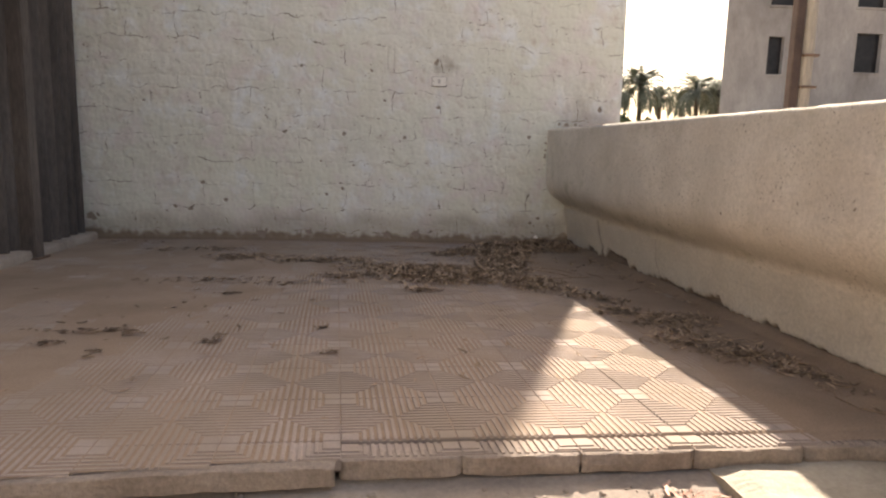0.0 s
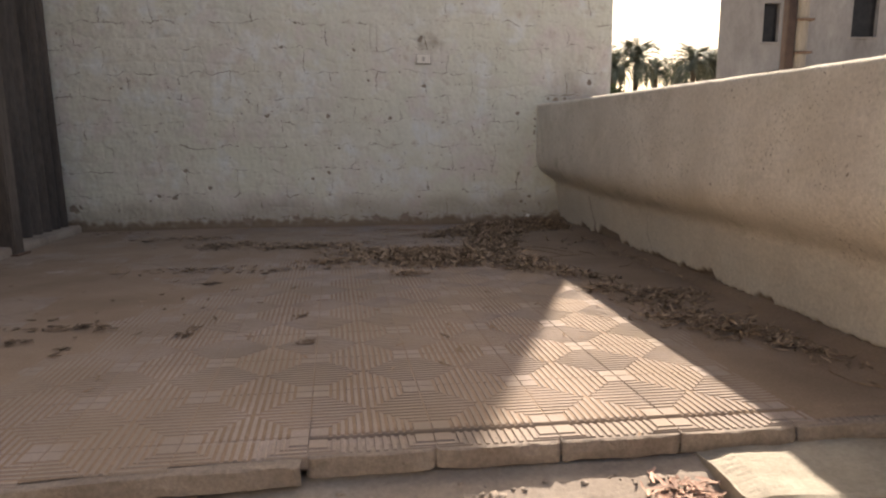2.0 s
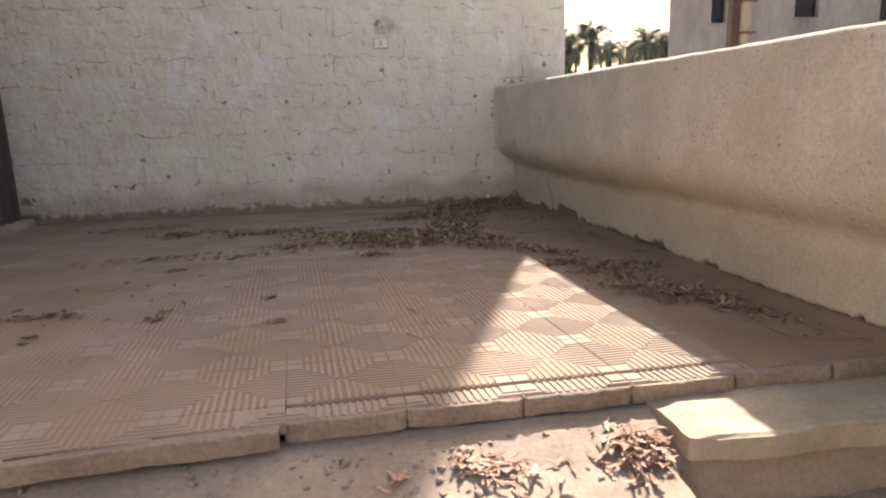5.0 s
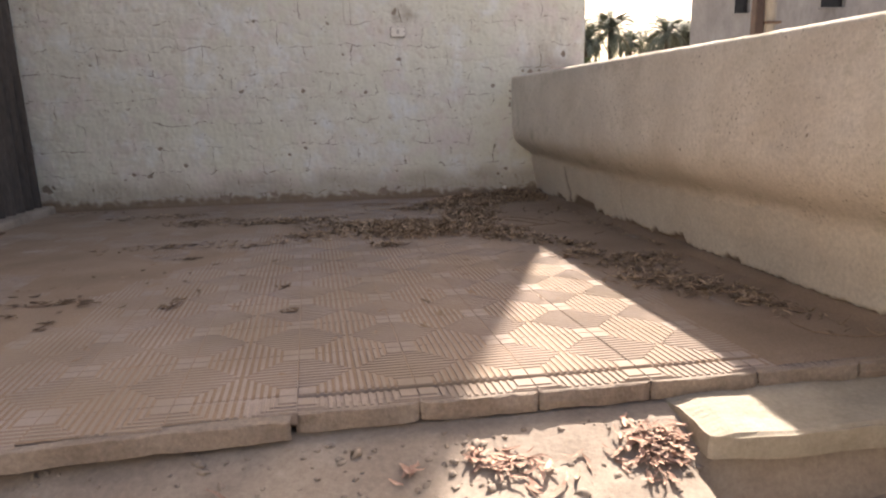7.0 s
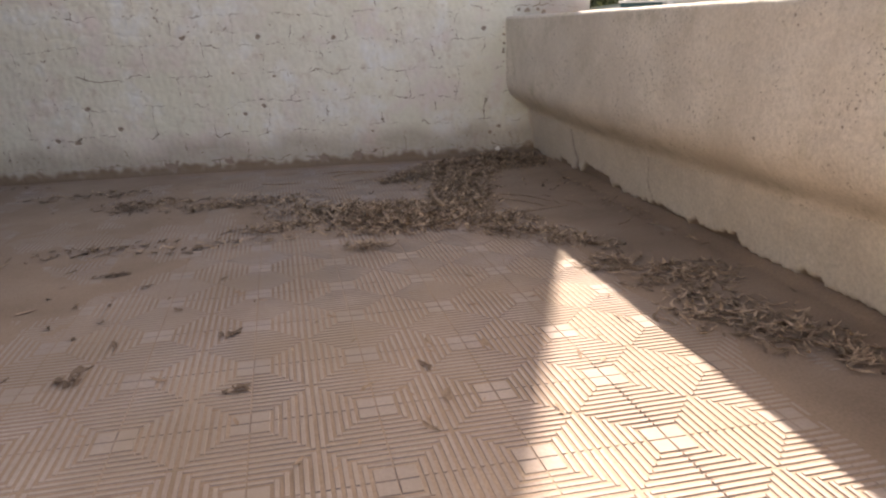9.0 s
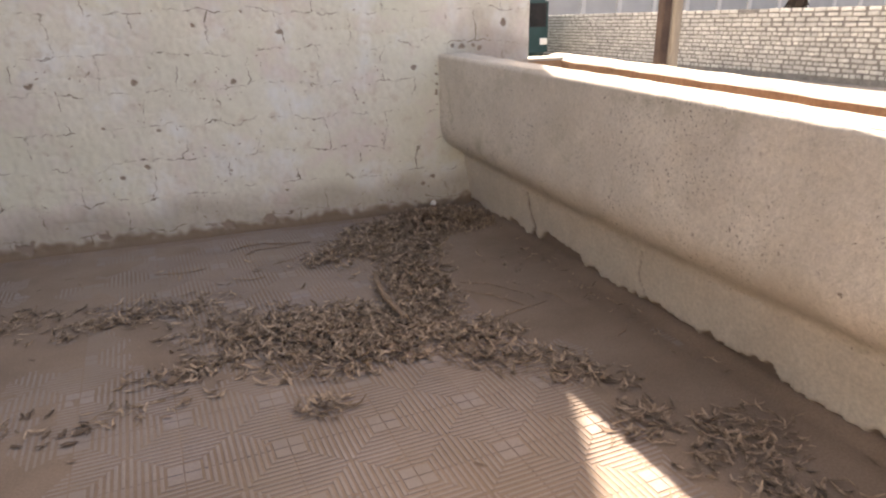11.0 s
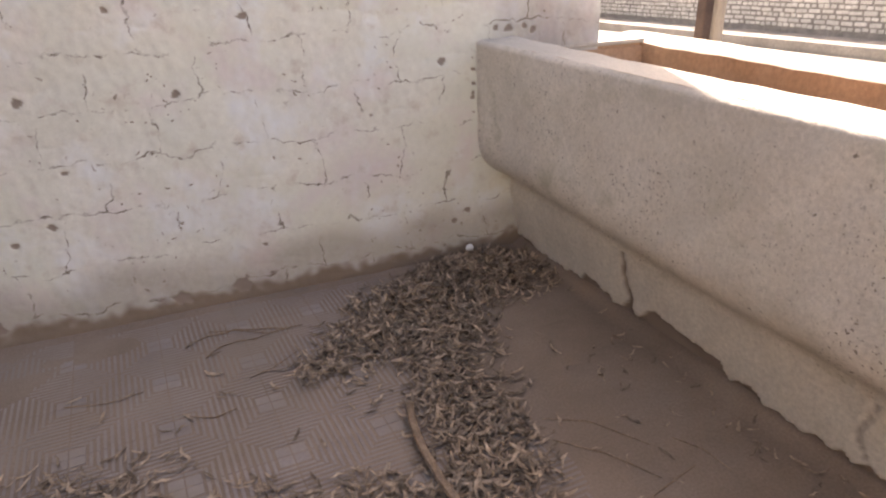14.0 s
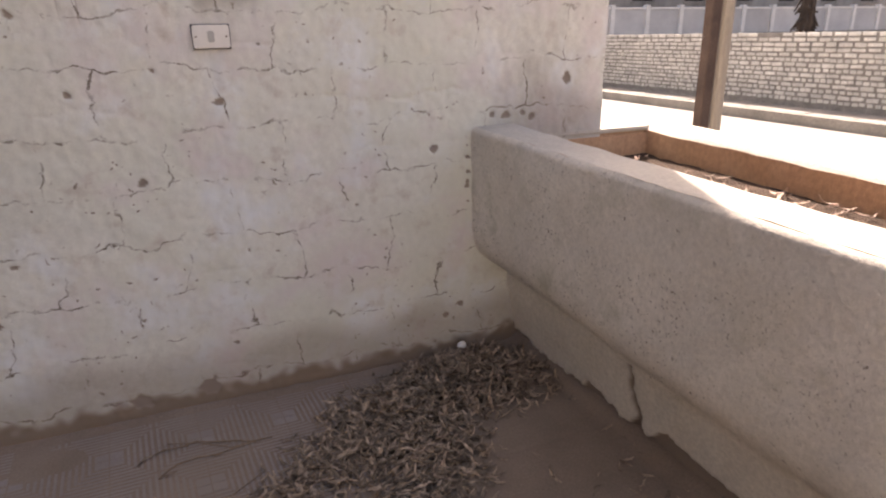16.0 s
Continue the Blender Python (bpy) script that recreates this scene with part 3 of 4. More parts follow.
for i in range(len(cols) - 1):
    for j in range(len(rows_z) - 1):
        cx, cz = (cols[i] + cols[i + 1]) / 2, (rows_z[j] + rows_z[j + 1]) / 2
        if not any(w[0] < cx < w[1] and w[2] < cz < w[3] for w in WINS):
            quad((cols[i], 0, rows_z[j]), (cols[i + 1], 0, rows_z[j]), (cols[i + 1], 0, rows_z[j + 1]), (cols[i], 0, rows_z[j + 1]))
for x0, x1, z0, z1 in WINS:
    quad((x0, 0, z0), (x0, 0.3, z0), (x0, 0.3, z1), (x0, 0, z1))
    quad((x1, 0, z1), (x1, 0.3, z1), (x1, 0.3, z0), (x1, 0, z0))
    quad((x0, 0, z0), (x1, 0, z0), (x1, 0.3, z0), (x0, 0.3, z0))
    quad((x0, 0, z1), (x0, 0.3, z1), (x1, 0.3, z1), (x1, 0, z1))
quad((HX0, 0, -0.4), (HX0, 0, 13), (HX0 + 9, 14, 13), (HX0 + 9, 14, -0.4))
quad((HX1, 0, -0.4), (HX1, 14, -0.4), (HX1, 14, 13), (HX1, 0, 13))
quad((HX0 + 9, 14, -0.4), (HX0 + 9, 14, 13), (HX1, 14, 13), (HX1, 14, -0.4))
raw("wall", vv, ff, FACADE, house)
rv = [(HX0 - 0.1, -0.1), (HX1 + 0.1, -0.1), (HX1 + 0.1, 14.1), (HX0 + 9, 14.1)]
raw("roof", [(x, y, z) for z in (13.0, 13.3) for x, y in rv], [(3, 2, 1, 0), (4, 5, 6, 7), (0, 1, 5, 4), (1, 2, 6, 5), (2, 3, 7, 6), (3, 0, 4, 7)], FACADE, house)
for x0, x1, z0, z1 in WINS:
    w = part("window", boxed(x0, x1, 0.26, 0.32, z0, z1), PANE, house, "dark open window")
    part("sill", boxed(x0 - 0.08, x1 + 0.08, -0.07, 0.2, z0 - 0.1, z0 - 0.004), FACADE, w)

panels = thing("panel_fence", "white-framed boundary fence with plain grey panels", "fence", (0, 32.0, 0))
part("plinth", boxed(14.0, 46.0, 0.0, 0.35, -0.4, 1.25), PAVE, panels)
part("top_rail", boxed(14.0, 46.0, 0.03, 0.25, 2.52, 2.62, 0.01), WHITE, panels)
for i in range(15):
    x = 14.4 + 2.22 * i
    part("fence_post", boxed(x - 0.13, x + 0.13, 0.0, 0.3, 1.25, 2.74, 0.015), WHITE, panels)
    if i < 14:
        part("panel", boxed(x + 0.13, x + 2.09, 0.1, 0.2, 1.25, 2.52), PANEL, panels)


# ---- pole beside the road ----
pole = thing("utility_pole", "weathered pole strapped to a brown steel channel", "pole", (5.89, 9.45, -0.27))
bm = bmesh.new()
rod(bm, (0.055, -0.02, 0), (0.06, -0.02, 8.0), 0.102, 0.085, 14)
part("shaft", bm, POLE, pole, "pale weathered round shaft")
part("channel", boxed(-0.18, -0.05, -0.09, 0.04, 0.0, 7.0, 0.012), CHANNEL, pole, "brown painted steel channel")
for z in (2.18, 2.62, 4.2):
    part("clamp", boxed(-0.05, 0.19, -0.14, 0.09, z, z + 0.032, 0.008), STEEL, pole)


# ---- palms ----
def palm(x, y, h, r, seed, count=76, lean=0.0):
    g = random.Random(seed)
    tree = thing("date_palm", "tall green date palm among other palms", "palm tree", (x, y, -0.3), "distant date palms")
    bm = bmesh.new()
    prev = Vector((0, 0, 0))
    for i in range(6):
        nxt = Vector((lean * ((i + 1) / 6) ** 2, 0, h * (i + 1) / 6))
        rod(bm, prev, nxt, 0.19, 0.185, 8)
        prev = nxt
    part("trunk", bm, TRUNK, tree)
    vs_, fs_ = [], []
    for i in range(count):
        az, up = g.uniform(0, 2 * math.pi), g.uniform(-0.35, 1.35)
        ln = r * g.uniform(0.8, 1.1)
        d = Vector((math.cos(az), math.sin(az), 0))
        side = Vector((-d.y, d.x, 0))
        p = prev.copy()
        sl = up
        last = None
        for s in range(9):
            step_v = (d * math.cos(sl) + Vector((0, 0, 1)) * math.sin(sl)) * ln / 9
            q = p + step_v
            w = 0.26 * r * 0.5 * (1 - abs(s - 3.5) / 6.5)
            for sd in (-1, 1):
                for u in (0.25, 0.75):
                    a = p + step_v * u
                    tip = a + side * sd * w + step_v * 0.9 - Vector((0, 0, 0.28 * w))
                    i0 = len(vs_)
                    vs_.extend((a, a + step_v * 0.45, tip + step_v * 0.2, tip))
                    fs_.append((i0, i0 + 1, i0 + 2, i0 + 3))
            p = q
            sl -= 0.13 + 0.02 * s
    raw("crown", vs_, fs_, FROND, tree)
    return tree


for i, (s, d, top, r) in enumerate([(0.352, 45, 0.112, 2.0), (0.391, 46, 0.126, 2.3), (0.425, 52, 0.109, 1.9), (0.462, 55, 0.100, 1.9), (0.487, 48, 0.121, 2.4),
                                     (0.512, 56, 0.108, 2.1), (0.523, 50, 0.116, 2.2), (0.33, 50, 0.12, 2.3)]):
    palm(0.2 + s * d, 0.7 + d, 0.77 + (top + 0.004) * d + 0.3, r * 1.08, 40 + i)


def shrub_row(name, x, y, w, h, seed, label):
    g = random.Random(seed)
    tree = thing(name, label, "tree", (x, y, -0.3))
    bm = bmesh.new()
    for k in range(3):
        rod(bm, (k * 0.5 - 0.5, 0, 0), (k * w * 0.3 - 0.4, g.uniform(-0.4, 0.4), h * 0.55), 0.12, 0.05, 6)
    part("trunk", bm, TRUNK, tree)
    vs_, fs_ = [], []
    for i in range(1500):
        c = Vector((g.gauss(0, w * 0.34), g.gauss(0, w * 0.25), h * g.uniform(0.25, 0.95) * (1 - 0.1 * g.random())))
        c.z *= 0.78 + 0.3 * nz(c.x, c.y, seed, 0.7)
        a = noise.random_unit_vector() * 0.26
        b = noise.random_unit_vector() * 0.2
        i0 = len(vs_)
        vs_.extend((c + a, c + b, c - a, c - b))
        fs_.append((i0, i0 + 1, i0 + 2, i0 + 3))
    raw("crown", vs_, fs_, BUSH, tree)


for i, (s, d, h, w) in enumerate([(0.355, 42, 5.5, 3.0), (0.385, 43, 5.7, 2.4), (0.415, 46, 5.4, 2.0), (0.45, 44, 4.9, 2.0), (0.475, 45, 5.2, 2.0), (0.51, 43, 4.9, 2.0)]):
    shrub_row("orchard_tree", 0.2 + s * d, 0.7 + d, w, h, 70 + i, "bushy green tree below the distant palms")

# cut palm behind the brick wall
stump = thing("palm_stump", "dark old palm trunk with ragged frond stubs", "palm tree", (18.15, 18.4, -0.1))
bm = bmesh.new()
rod(bm, (0, 0, 0), (0.05, 0, 3.6), 0.26, 0.17, 10)
part("trunk", bm, BARK, stump)
bm = bmesh.new()
g2 = random.Random(3)
for i in range(46):
    az, z = g2.uniform(0, 6.28), g2.uniform(1.1, 2.9)
    d = Vector((math.cos(az), math.sin(az), 0))
    rod(bm, d * 0.15 + Vector((0, 0, z)), d * g2.uniform(0.28, 0.4) + Vector((0, 0, z + g2.uniform(-0.5, 0.15))), 0.05, 0.025, 5)
part("stub", bm, BARK, stump)

# ---- parked van far down the road ----
van = thing("parked_van", "dark teal van parked beside the kerb", "van", (9.55, 20.5, -0.25))
bm = boxed(-0.82, 0.82, 0, 3.8, 0.35, 2.15, 0.14, 3)
part("body", bm, VAN, van)
part("windscreen", boxed(-0.68, 0.68, -0.012, 0.02, 1.25, 1.95, 0.01), PANE, van)
for lx in (-0.6, 0.6):
    part("headlight", boxed(lx - 0.13, lx + 0.13, -0.02, 0.03, 0.72, 0.92, 0.02), PAPER, van, "pale headlight")
for lx in (-0.72, 0.72):
    for ly in (0.7, 3.0):
        bm = bmesh.new()
        rod(bm, (lx - 0.1, ly, 0.32), (lx + 0.1, ly, 0.32), 0.32, 0.32, 18)
        part("wheel", bm, RUBBER, van)


# ---- dry leaves ----
def leaf_shape(g, ln, wd, curl):
    """A narrow dry leaf, bent along its length: 2 x 5 quads."""
    pts, n = [], 5
    twist = g.uniform(-0.9, 0.9)
    for i in range(n + 1):
        t = i / n
        w = wd * math.sin(math.pi * min(1, 0.08 + 0.92 * t)) ** 0.7 + 0.0006
        x = (t - 0.5) * ln
        z = curl * ln * (2 * t - 1) ** 2
        yb = 0.22 * ln * g.uniform(0.2, 1) * math.sin(t * 2.4) if i else 0
        a = twist * (t - 0.5)
        for s in (-1, 0, 1):
            pts.append((x, yb + s * w * 0.5 * math.cos(a), z + s * w * 0.5 * math.sin(a) + (0.25 * w if s else 0)))
    fs = [(i * 3 + k, i * 3 + k + 1, i * 3 + k + 4, i * 3 + k + 3) for i in range(n) for k in range(2)]
    return pts, fs


def litter(name, blobs, seed, label, ground_at, size=(0.03, 0.066), mat=LEAF, wide=1.0, flat_as=1.0):
    g = random.Random(seed)
    vs_, fs_ = [], []
    for cx, cy, rx, ry, turn, count, pile in blobs:
        c, s = math.cos(radians(turn)), math.sin(radians(turn))
        for i in range(count):
            u, v = g.gauss(0, 0.5), g.gauss(0, 0.5)
            while math.hypot(u, v) > 1.1:
                u, v = g.gauss(0, 0.5), g.gauss(0, 0.5)
            d = math.hypot(u, v)
            x, y = cx + c * u * rx - s * v * ry, cy + s * u * rx + c * v * ry
            x = min(max(x, front_x(y) + 0.30), 2.33) if mat is PALELEAF else min(x, base_x(y) - 0.03)
            y = min(y, WALL_Y - 0.03)
            ln = g.uniform(*size)
            pts, fs = leaf_shape(g, ln, ln * g.uniform(0.12, 0.22) * wide, g.uniform(0.0, 0.28) * flat_as)
            tilt = (0.25 + 0.5 * pile) * flat_as
            m = pose(x, y, ground_at(x, y) + 0.004 + g.random() * pile * 0.085 * max(0.05, 1 - 0.8 * d), g.gauss(0, 22 * tilt), g.gauss(0, 30 * tilt), g.uniform(0, 360))
            i0 = len(vs_)
            vs_.extend(m @ Vector(p) for p in pts)
            fs_.extend(tuple(i0 + k for k in f) for f in fs)
    return tagged(raw(name, vs_, fs_, mat, smooth=True), label, "leaves", kind="stuff")


flat = lambda x, y: 0.0
litter("leaf_pile", [(1.40, 6.03, 0.34, 0.30, -20, 1500, 1.0), (1.05, 5.93, 0.36, 0.28, 10, 900, 0.8), (0.72, 5.72, 0.32, 0.20, 35, 480, 0.45), (0.50, 5.62, 0.16, 0.12, 20, 50, 0.1),
                     (1.0, 5.62, 0.26, 0.26, 0, 520, 0.5), (0.92, 5.25, 0.22, 0.34, -10, 620, 0.45), (0.88, 4.92, 0.20, 0.32, -5, 520, 0.4)], 11, "heap of curled dry leaves in the terrace corner", flat, (0.034, 0.074))
litter("leaf_drift", [(0.40, 4.70, 0.42, 0.34, -12, 1500, 0.7), (0.66, 4.60, 0.28, 0.26, 0, 520, 0.5), (0.06, 4.92, 0.34, 0.24, -12, 340, 0.25), (-0.28, 5.26, 0.38, 0.18, -8, 210, 0.12), (-0.60, 5.20, 0.30, 0.12, 10, 110, 0.08),
                      (-0.12, 4.64, 0.28, 0.10, 10, 150, 0.15), (0.98, 4.46, 0.22, 0.24, -30, 330, 0.3), (1.10, 4.20, 0.24, 0.14, -30, 150, 0.2), (1.26, 4.02, 0.20, 0.10, -30, 70, 0.12), (0.28, 4.20, 0.14, 0.08, -10, 60, 0.15),
                      (-1.0, 5.38, 0.34, 0.14, 5, 130, 0.06), (-1.4, 5.72, 0.4, 0.14, 0, 50, 0), (-0.95, 4.4, 0.5, 0.12, 0, 40, 0.05), (-0.3, 4.42, 0.3, 0.1, 0, 30, 0.05), (0.2, 5.5, 1.4, 0.6, 0, 50, 0)], 12, "long drift of curled dry leaves across the terrace", flat, (0.034, 0.074))
litter("leaf_strip", [(1.26, 3.72, 0.16, 0.14, 0, 90, 0.15), (1.48, 3.52, 0.26, 0.17, 10, 230, 0.25), (1.40, 3.20, 0.20, 0.18, 5, 170, 0.25), (1.53, 3.00, 0.16, 0.20, 5, 170, 0.22), (1.62, 2.80, 0.12, 0.2, 5, 80, 0.15), (1.70, 2.55, 0.12, 0.2, 0, 12, 0),
                      (1.70, 4.6, 0.14, 1.6, 0, 60, 0), (1.42, 5.0, 0.3, 0.5, 0, 30, 0)], 13, "strip of dry leaves along the planter foot", flat, (0.034, 0.072))
litter("front_leaves", [(0.88, 2.06, 0.11, 0.085, 0, 110, 0.6), (0.84, 1.98, 0.07, 0.05, 0, 14, 0.2), (0.53, 2.02, 0.13, 0.06, -20, 46, 0.3), (0.45, 2.06, 0.05, 0.03, 0, 8, 0.1), (0.68, 2.04, 0.12, 0.03, 10, 5, 0), (0.27, 2.03, 0.05, 0.03, 0, 6, 0.1), (-0.2, 1.95, 0.9, 0.16, 0, 16, 0)], 14,
       "reddish dry leaves caught below the terrace edge", slope_z, (0.035, 0.07), REDLEAF, 1.1, 0.6)
litter("planter_leaves", [(2.12, 4.6, 0.5, 2.2, 6, 380, 0.3), (2.0, 5.9, 0.3, 0.4, 0, 90, 0.3)], 15, "dry leaves scattered on the planter soil", lambda x, y: 0.875 - 0.022 * (6.3 - y), (0.035, 0.075), PALELEAF)
litter("scattered_leaves", [(-0.6, 3.6, 2.0, 1.4, 0, 40, 0), (-1.2, 4.6, 1.6, 1.0, 0, 40, 0), (0.5, 3.6, 1.2, 1.2, 0, 30, 0), (0.2, 2.8, 1.5, 0.6, 0, 22, 0)], 16, "few small dry leaf crumbs lying on the tiles", flat, (0.012, 0.04), DARKLEAF, 1.5, 0.4)

litter("dark_leaf_litter", [(-1.11, 3.31, 0.13, 0.035, 5, 26, 0.3), (-0.97, 3.29, 0.10, 0.05, -20, 12, 0.2), (-1.18, 3.13, 0.07, 0.03, 0, 12, 0.3), (-0.57, 3.18, 0.05, 0.04, 40, 14, 0.4), (-1.35, 3.32, 0.06, 0.02, 0, 5, 0.1),
                            (-0.78, 4.07, 0.08, 0.02, 5, 8, 0.1), (-1.05, 5.22, 0.13, 0.16, 20, 30, 0.2), (-0.9, 4.47, 0.3, 0.07, 5, 26, 0.15), (-0.12, 3.03, 0.06, 0.012, 0, 7, 0.1), (-0.97, 3.0, 0.06, 0.1, 20, 6, 0.05),
                            (-0.17, 3.4, 0.05, 0.015, 5, 5, 0.05), (-1.4, 5.7, 0.5, 0.12, 5, 26, 0.1), (-2.1, 6.1, 0.3, 0.08, 0, 14, 0.1), (-0.48, 4.36, 0.2, 0.05, 5, 14, 0.1), (-1.2, 3.6, 0.9, 0.5, 0, 14, 0.0), (-0.3, 3.5, 0.8, 0.6, 0, 8, 0.0)], 17,
       "small clusters of dark brown leaf bits on the tiles", flat, (0.022, 0.055), DARKLEAF, 1.7, 0.4)

SINGLES = [(-0.56, 3.17), (-0.47, 3.76), (-0.22, 3.75), (-0.17, 3.41), (-0.11, 3.03), (-0.34, 3.14), (0.20, 3.26), (0.24, 2.97), (0.33, 2.94), (0.40, 3.05), (0.38, 2.76), (0.45, 2.89), (0.61, 3.15), (0.44, 3.20),
           (0.67, 3.72), (0.85, 3.02), (0.70, 2.76), (-0.09, 2.88), (-1.69, 3.75), (-1.20, 3.59), (-1.58, 3.85), (-1.34, 3.97), (-1.16, 4.43), (-0.97, 4.17), (-0.95, 3.74), (-0.79, 3.22), (-0.51, 2.56), (-0.72, 2.75)]
g3 = random.Random(21)
for x, y in SINGLES:
    ln = g3.uniform(0.035, 0.075)
    pts, fs = leaf_shape(g3, ln, ln * g3.uniform(0.16, 0.3), g3.uniform(0.02, 0.12))
    lo = min(p[2] for p in pts)
    one = raw("dry_leaf", [(p[0], p[1], (p[2] - lo) * 0.5) for p in pts], fs, DARKLEAF, smooth=True)
    one.location = (x, y, 0.001)
    one.rotation_euler = (0, 0, g3.uniform(0, 6.28))
    tagged(one, "single curled dark dry leaf on the tiles", "leaf", "single leaves on the terrace")

stick_bm = bmesh.new()
sp = [(0.735, 4.70), (0.722, 4.80), (0.712, 4.90), (0.708, 5.02), (0.718, 5.14), (0.74, 5.24)]
for a, b in zip(sp, sp[1:]):
    rod(stick_bm, (*a, 0.03), (*b, 0.03), 0.014, 0.013, 8)
tagged(part("stick", stick_bm, TWIG), "bent dry brown stick lying among the leaves", "stick")
wbm = bmesh.new()
bmesh.ops.create_icosphere(wbm, subdivisions=2, radius=0.022)
for v in wbm.verts:
    v.co = Vector((v.co.x, v.co.y * 0.7, v.co.z * 0.75)) + noise.noise_vector(v.co * 60) * 0.006
scrap = part("paper_scrap", wbm, PAPER)
scrap.location = (1.40, 6.215, 0.078)
tagged(scrap, "small crumpled white scrap on the leaf heap", "litter")

for cx, cy, cr in ((-0.22, 4.57, 0.02), (-0.17, 4.42, 0.014)):
    cbm = bmesh.new()
    bmesh.ops.create_icosphere(cbm, subdivisions=2, radius=cr)
    for v in cbm.verts:
        v.co = Vector((v.co.x * 1.2, v.co.y, v.co.z * 0.7)) + noise.noise_vector(v.co * 50 + Vector((cx, 0, 0))) * 0.007
    clod = part("clod", cbm, DARKLEAF)
    clod.location = (cx, cy, cr * 0.62)
    tagged(clod, "small dark clod lying near the leaf drift", "clod")


def strand(bm, line, r, z=0.008):
    for a, b in zip(line, line[1:]):
        rod(bm, (*a, z), (*b, z), r, r * 0.9, 6)
    return bm


twig = thing("twig", "forked dry brown twig lying on the tiles", "twig", (0.08, 5.93, 0))
for line in ([(0.0, 0.08), (0.05, 0.105), (0.12, 0.10), (0.16, 0.115), (0.23, 0.08), (0.30, 0.062), (0.36, 0.03), (0.43, 0.03)], [(0.04, -0.06), (0.07, -0.02), (0.10, 0.0), (0.17, 0.012), (0.23, 0.0), (0.29, 0.02), (0.38, 0.03)]):
    part("branch", strand(bmesh.new(), line, 0.0032, 0.005), TWIG, twig)
for line in ([(1.12, 5.02), (1.25, 4.95), (1.36, 4.78)], [(1.1, 4.92), (1.22, 4.80), (1.30, 4.66)], [(1.05, 4.55), (1.25, 4.62), (1.42, 4.66)],
             [(0.14, 6.07), (0.25, 6.03), (0.37, 5.95)], [(0.26, 5.66), (0.35, 5.69), (0.46, 5.77)], [(-0.36, 5.76), (-0.22, 5.72), (-0.10, 5.74)],
             [(1.44, 4.78), (1.49, 4.70), (1.50, 4.60)], [(1.52, 4.24), (1.58, 4.27), (1.63, 4.33)], [(0.05, 5.52), (0.13, 5.48), (0.20, 5.50)]):
    tagged(part("straw", strand(bmesh.new(), line, 0.0022, 0.005), TWIG), "thin dry grass straw beside the leaf drift", "straw", "grass straws")
tagged(part("wire", strand(bmesh.new(), [(1.62, 2.62), (1.57, 2.55), (1.58, 2.46), (1.66, 2.40), (1.80, 2.37)], 0.0018), TWIG), "thin dark bent wire lying on the dusty floor", "wire")

# lumps of earth and small stones before the terrace
g6 = random.Random(77)
lump_v, lump_f = [], []
lbm = bmesh.new()
bmesh.ops.create_icosphere(lbm, subdivisions=2, radius=1)
lumps = [v.co.copy() for v in lbm.verts]
lump_faces = [tuple(v.index for v in f.verts) for f in lbm.faces]
lbm.free()
for i in range(460):
    x, y = g6.uniform(-1.4, 1.05), 2.16 - abs(g6.gauss(0, 0.28))
    rr = abs(g6.gauss(0.0, 0.0042)) + 0.002
    sh = Vector((g6.uniform(0, 50), g6.uniform(0, 50), 0))
    m = pose(x, y, slope_z(x, y) - rr * 0.05, g6.uniform(-20, 20), g6.uniform(-20, 20), g6.uniform(0, 360)) @ Matrix.Diagonal((rr * 1.4, rr, rr * 0.7, 1))
    i0 = len(lump_v)
    lump_v.extend(m @ (p + noise.noise_vector(p * 1.5 + sh) * 0.7) for p in lumps)
    lump_f.extend(tuple(i0 + k for k in f) for f in lump_faces)
tagged(raw("earth_lumps", lump_v, lump_f, SAND, smooth=True), "crumbled lumps of pale earth before the terrace", "earth", kind="stuff")


# ---- boundary wall of white bricks across the road ----
bwall = new("boundary_wall")
tagged(bwall, "white limestone brick wall with dark mortar joints", "wall", kind="structure")
BX, BZ, ROW = 11.6, 0.04, 0.094
part("mortar", boxed(BX + 0.012, BX + 0.25, 3.0, 44.0, -0.4, BZ + 14 * ROW - 0.01), MORTAR, bwall)


def brick_block(half):
    bm = boxed(0, 0.1, -half, half, -0.037, 0.037, 0.008, 1)
    me = bpy.data.meshes.new("brick")
    bm.to_mesh(me)
    bm.free()
    me.materials.append(BRICK)
    return me


stretcher, header = brick_block(0.124), brick_block(0.056)
g4 = random.Random(9)
rest_v, rest_f, made = [], [], 0
for r in range(14):
    pitch, me = (0.14, header) if r in (0, 2, 4, 6, 8) else (0.28, stretcher)
    base_v = [v.co.copy() for v in me.vertices]
    base_f = [tuple(p.vertices) for p in me.polygons]
    z = BZ + (r + 0.5) * ROW
    for n in range(round(37.2 / pitch)):
        y = 5.0 + (n + 0.5 * (r // 2 % 2 if pitch > 0.2 else 0.5)) * pitch + g4.uniform(-0.014, 0.014)
        if r == 13 and 13.5 < y < 14.0:
            continue
        m = pose(BX - g4.uniform(0, 0.014), y, z + g4.uniform(-0.007, 0.007), g4.gauss(0, 1.2), 0, 0) @ Matrix.Diagonal((1, g4.uniform(0.82, 1.04), g4.uniform(0.72, 1.0), 1))
        if made < 300 and 11.0 < y < 17.5:
            b = new("brick", me)
            b.parent = bwall
            b.matrix_local = m
            made += 1
        else:
            i0 = len(rest_v)
            rest_v.extend(m @ v for v in base_v)
            rest_f.extend(tuple(i0 + k for k in f) for f in base_f)
raw("brick_rest", rest_v, rest_f, BRICKS, bwall)["kind"] = "stuff"


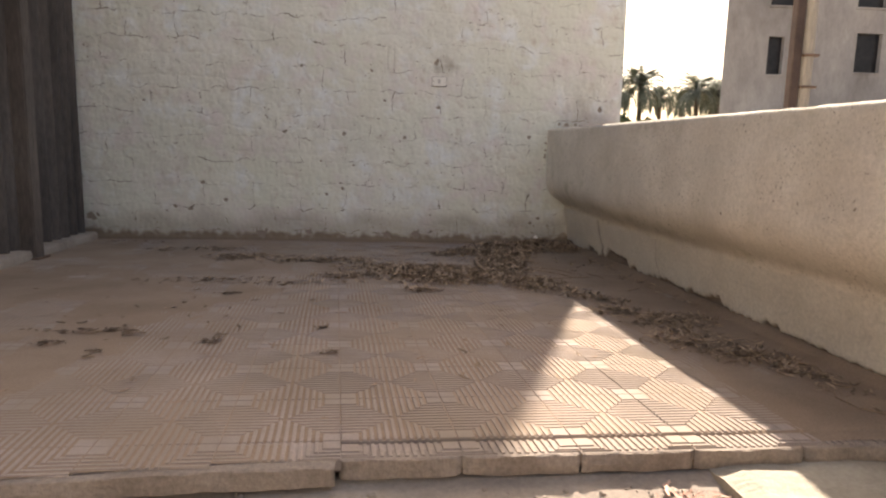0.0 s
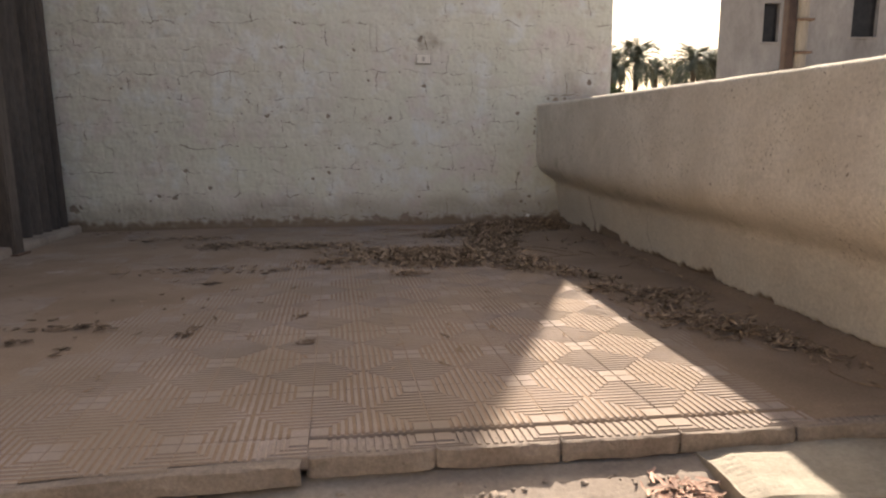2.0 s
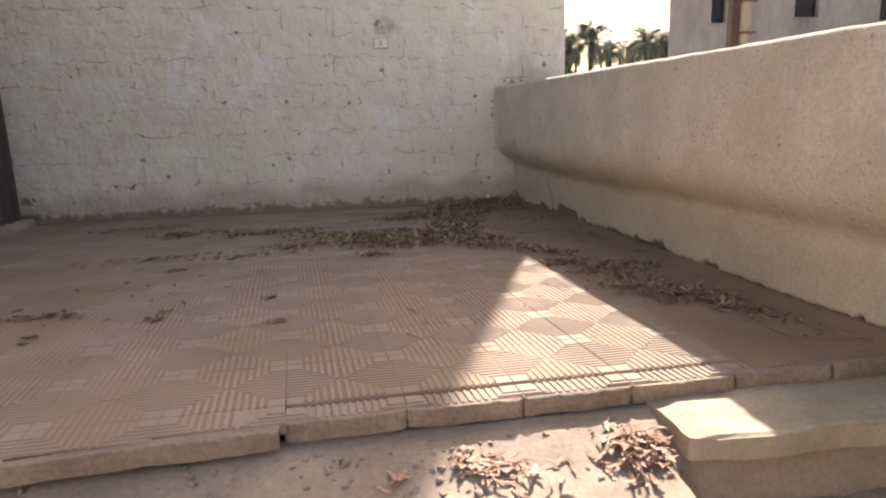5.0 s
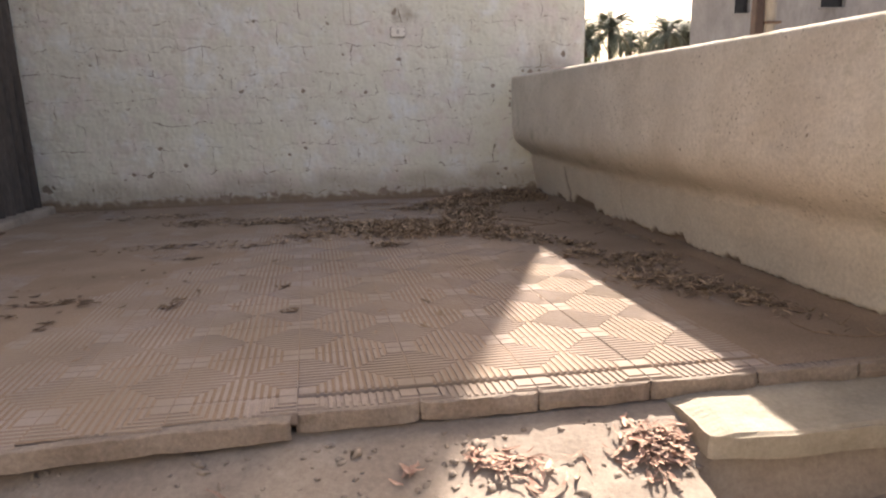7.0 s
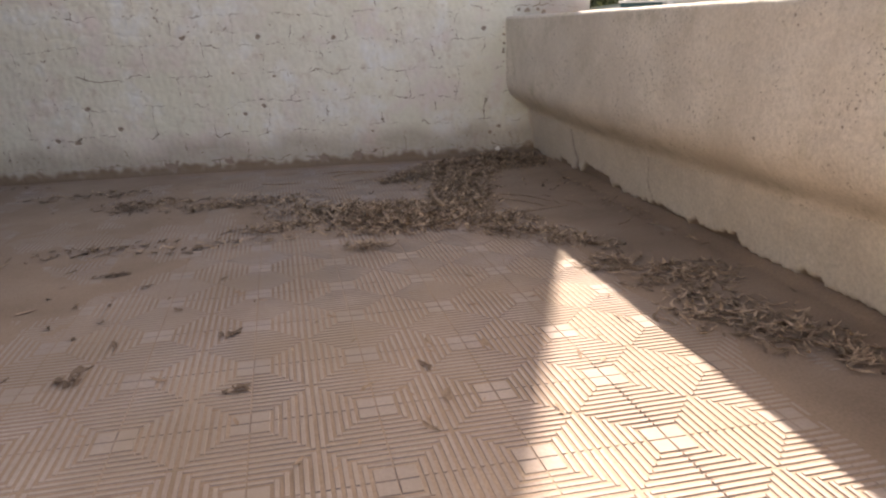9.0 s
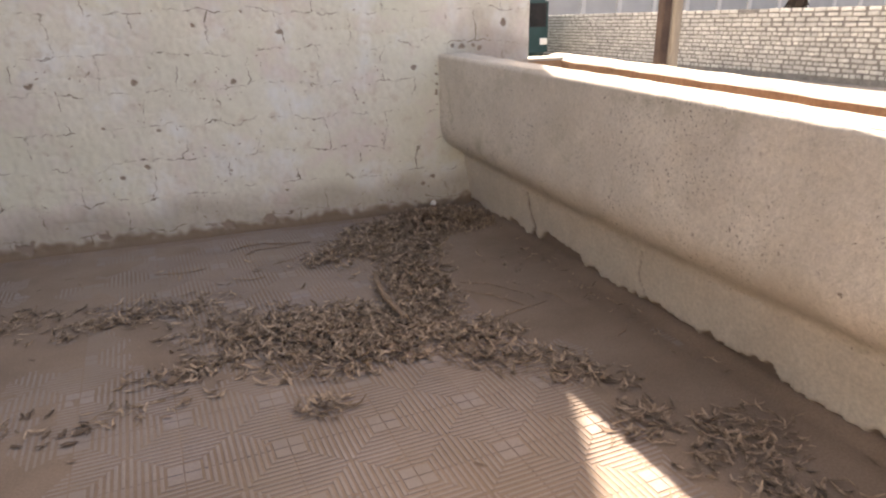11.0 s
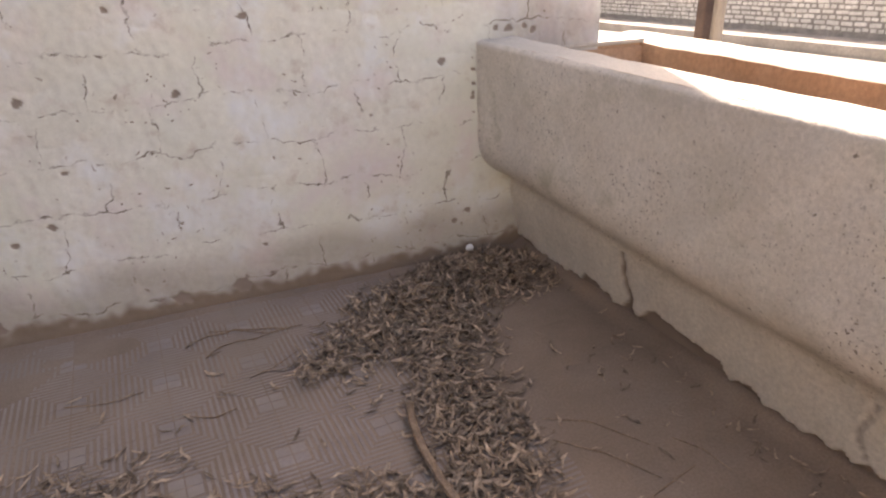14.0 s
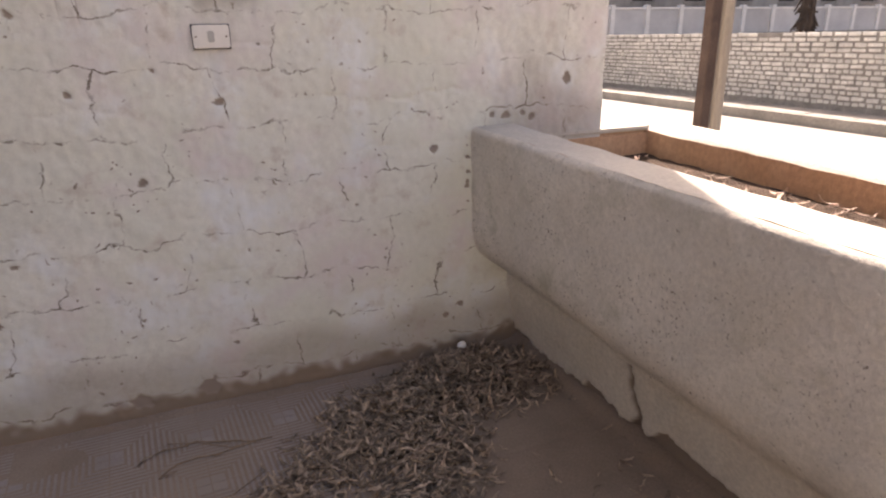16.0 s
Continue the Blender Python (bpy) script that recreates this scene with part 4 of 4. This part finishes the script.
# ---- ribbed terrace tiles: quarter squares in the corners, angled ribs round them ----
def tile_mesh(name, t0=0.0, t1=1.0):
    """One tile over u, v in 0..1 (v cut to t0..t1): ribs stand on a plate."""
    vs_, fs_ = [], []

    def put(u, v, z):
        v = min(max(v, t0), t1)
        p = E1 * u + E2 * v
        vs_.append((p.x, p.y, z))
        return len(vs_) - 1

    def slab(u0, u1, v0, v1, z0, z1, side=True):
        v0c, v1c = max(v0, t0), min(v1, t1)
        if v1c - v0c < 0.004:
            return
        e = 0.006 if z1 > -0.003 else 0.0
        b = [put(u0, v0c, z0), put(u1, v0c, z0), put(u1, v1c, z0), put(u0, v1c, z0)]
        t = [put(u0 + e, v0c + e, z1), put(u1 - e, v0c + e, z1), put(u1 - e, v1c - e, z1), put(u0 + e, v1c - e, z1)]
        fs_.append(tuple(t))
        for i in range(4):
            fs_.append((b[i], b[(i + 1) % 4], t[(i + 1) % 4], t[i]))

    gap = 0.002
    slab(gap, 1 - gap, t0 + (gap if t0 == 0 else 0), t1 - gap, -0.034, -0.0046)
    for fu in (0, 1):
        for fv in (0, 1):
            U = lambda a: a if fu == 0 else 1 - a
            V = lambda a: a if fv == 0 else 1 - a

            def bar(a0, a1, b0, b1):
                u0, u1 = sorted((U(a0), U(a1)))
                v0, v1 = sorted((V(b0), V(b1)))
                slab(u0, u1, v0, v1, -0.005, 0.0)

            bar(0.0015, 0.155, 0.0015, 0.155)
            for k in range(5):
                a0 = 0.181 + k * 0.066
                a1 = a0 + 0.040
                if a1 > 0.49:
                    a1 = 0.486
                bar(a0, a1, 0.003, a1)
                bar(0.003, a0, a0, a1)
    me = bpy.data.meshes.new(name)
    me.from_pydata(vs_, [], fs_)
    me.materials.append(TILE)
    me.update()
    return me


full = tile_mesh("floor_tile")
CUT = {-1: 0.66, -2: 0.58, -3: 0.50, -4: 0.46}
cuts = {i: tile_mesh("cut_tile", CUT.get(i, 0.44 if i < 0 else 0.74), 1.0) for i in range(-10, 7)}
g5 = random.Random(31)
for j in range(-1, 14):
    for i in range(-10, 7):
        p = O + E1 * i + E2 * j
        far = p + E1 + E2
        if far.y > WALL_Y + 0.22 or p.x > 1.90 or p.x < -3.2:
            continue
        t = new("tile", cuts[i] if j == -1 else full)
        t.parent = floor
        t.location = (p.x, p.y - (0.013 if j == -1 and i >= 0 else 0), g5.uniform(-0.0004, 0.0004) - (0.003 if j == -1 and i >= 0 else 0))
        t.rotation_euler = (g5.gauss(0, 0.0006), g5.gauss(0, 0.0006), g5.gauss(0, 0.0012))


def edge_y(x):
    u = x / 0.311
    return 2.285 - 0.2895 * (0.26 + (0.16 + 0.14 * fade(-x, 0.15, 1.0) if x < 0 else 0.0)) + 0.010 * u - (0.026 if x > 0 else 0.016)


# broken cement edge under the front row
PIECES = [(-3.3, -0.004)] + [(0.004 + 0.3115 * k, 0.3105 + 0.3115 * k) for k in range(6)]
for x0, x1 in PIECES:
    us = steps(x0, x1, 0.012)

    def edge_point(x, v, a=x0, b=x1):
        py = (0.05, 0.0025, 0.0, 0.0, 0.003, 0.05)[v]
        pz = (-0.0062, -0.0064, -0.0095, -0.034, -0.058, -0.062)[v]
        e = edge_y(x) + py + 0.008 * nz(x, v * 0.05, 0, 9) + 0.004 * nz(x, v * 0.12, 4, 30)
        e += 0.007 * (fade(a + 0.006 - x, 0, 0.006) + fade(x - b + 0.006, 0, 0.006)) * (v in (1, 2, 3, 4))
        return ((x, e, pz + (0.006 * nz(x, 0, 7, 8) if v > 3 else 0)),)

    sheet("tile_edge", us, list(range(6)), edge_point, EDGE, floor, smooth=False)
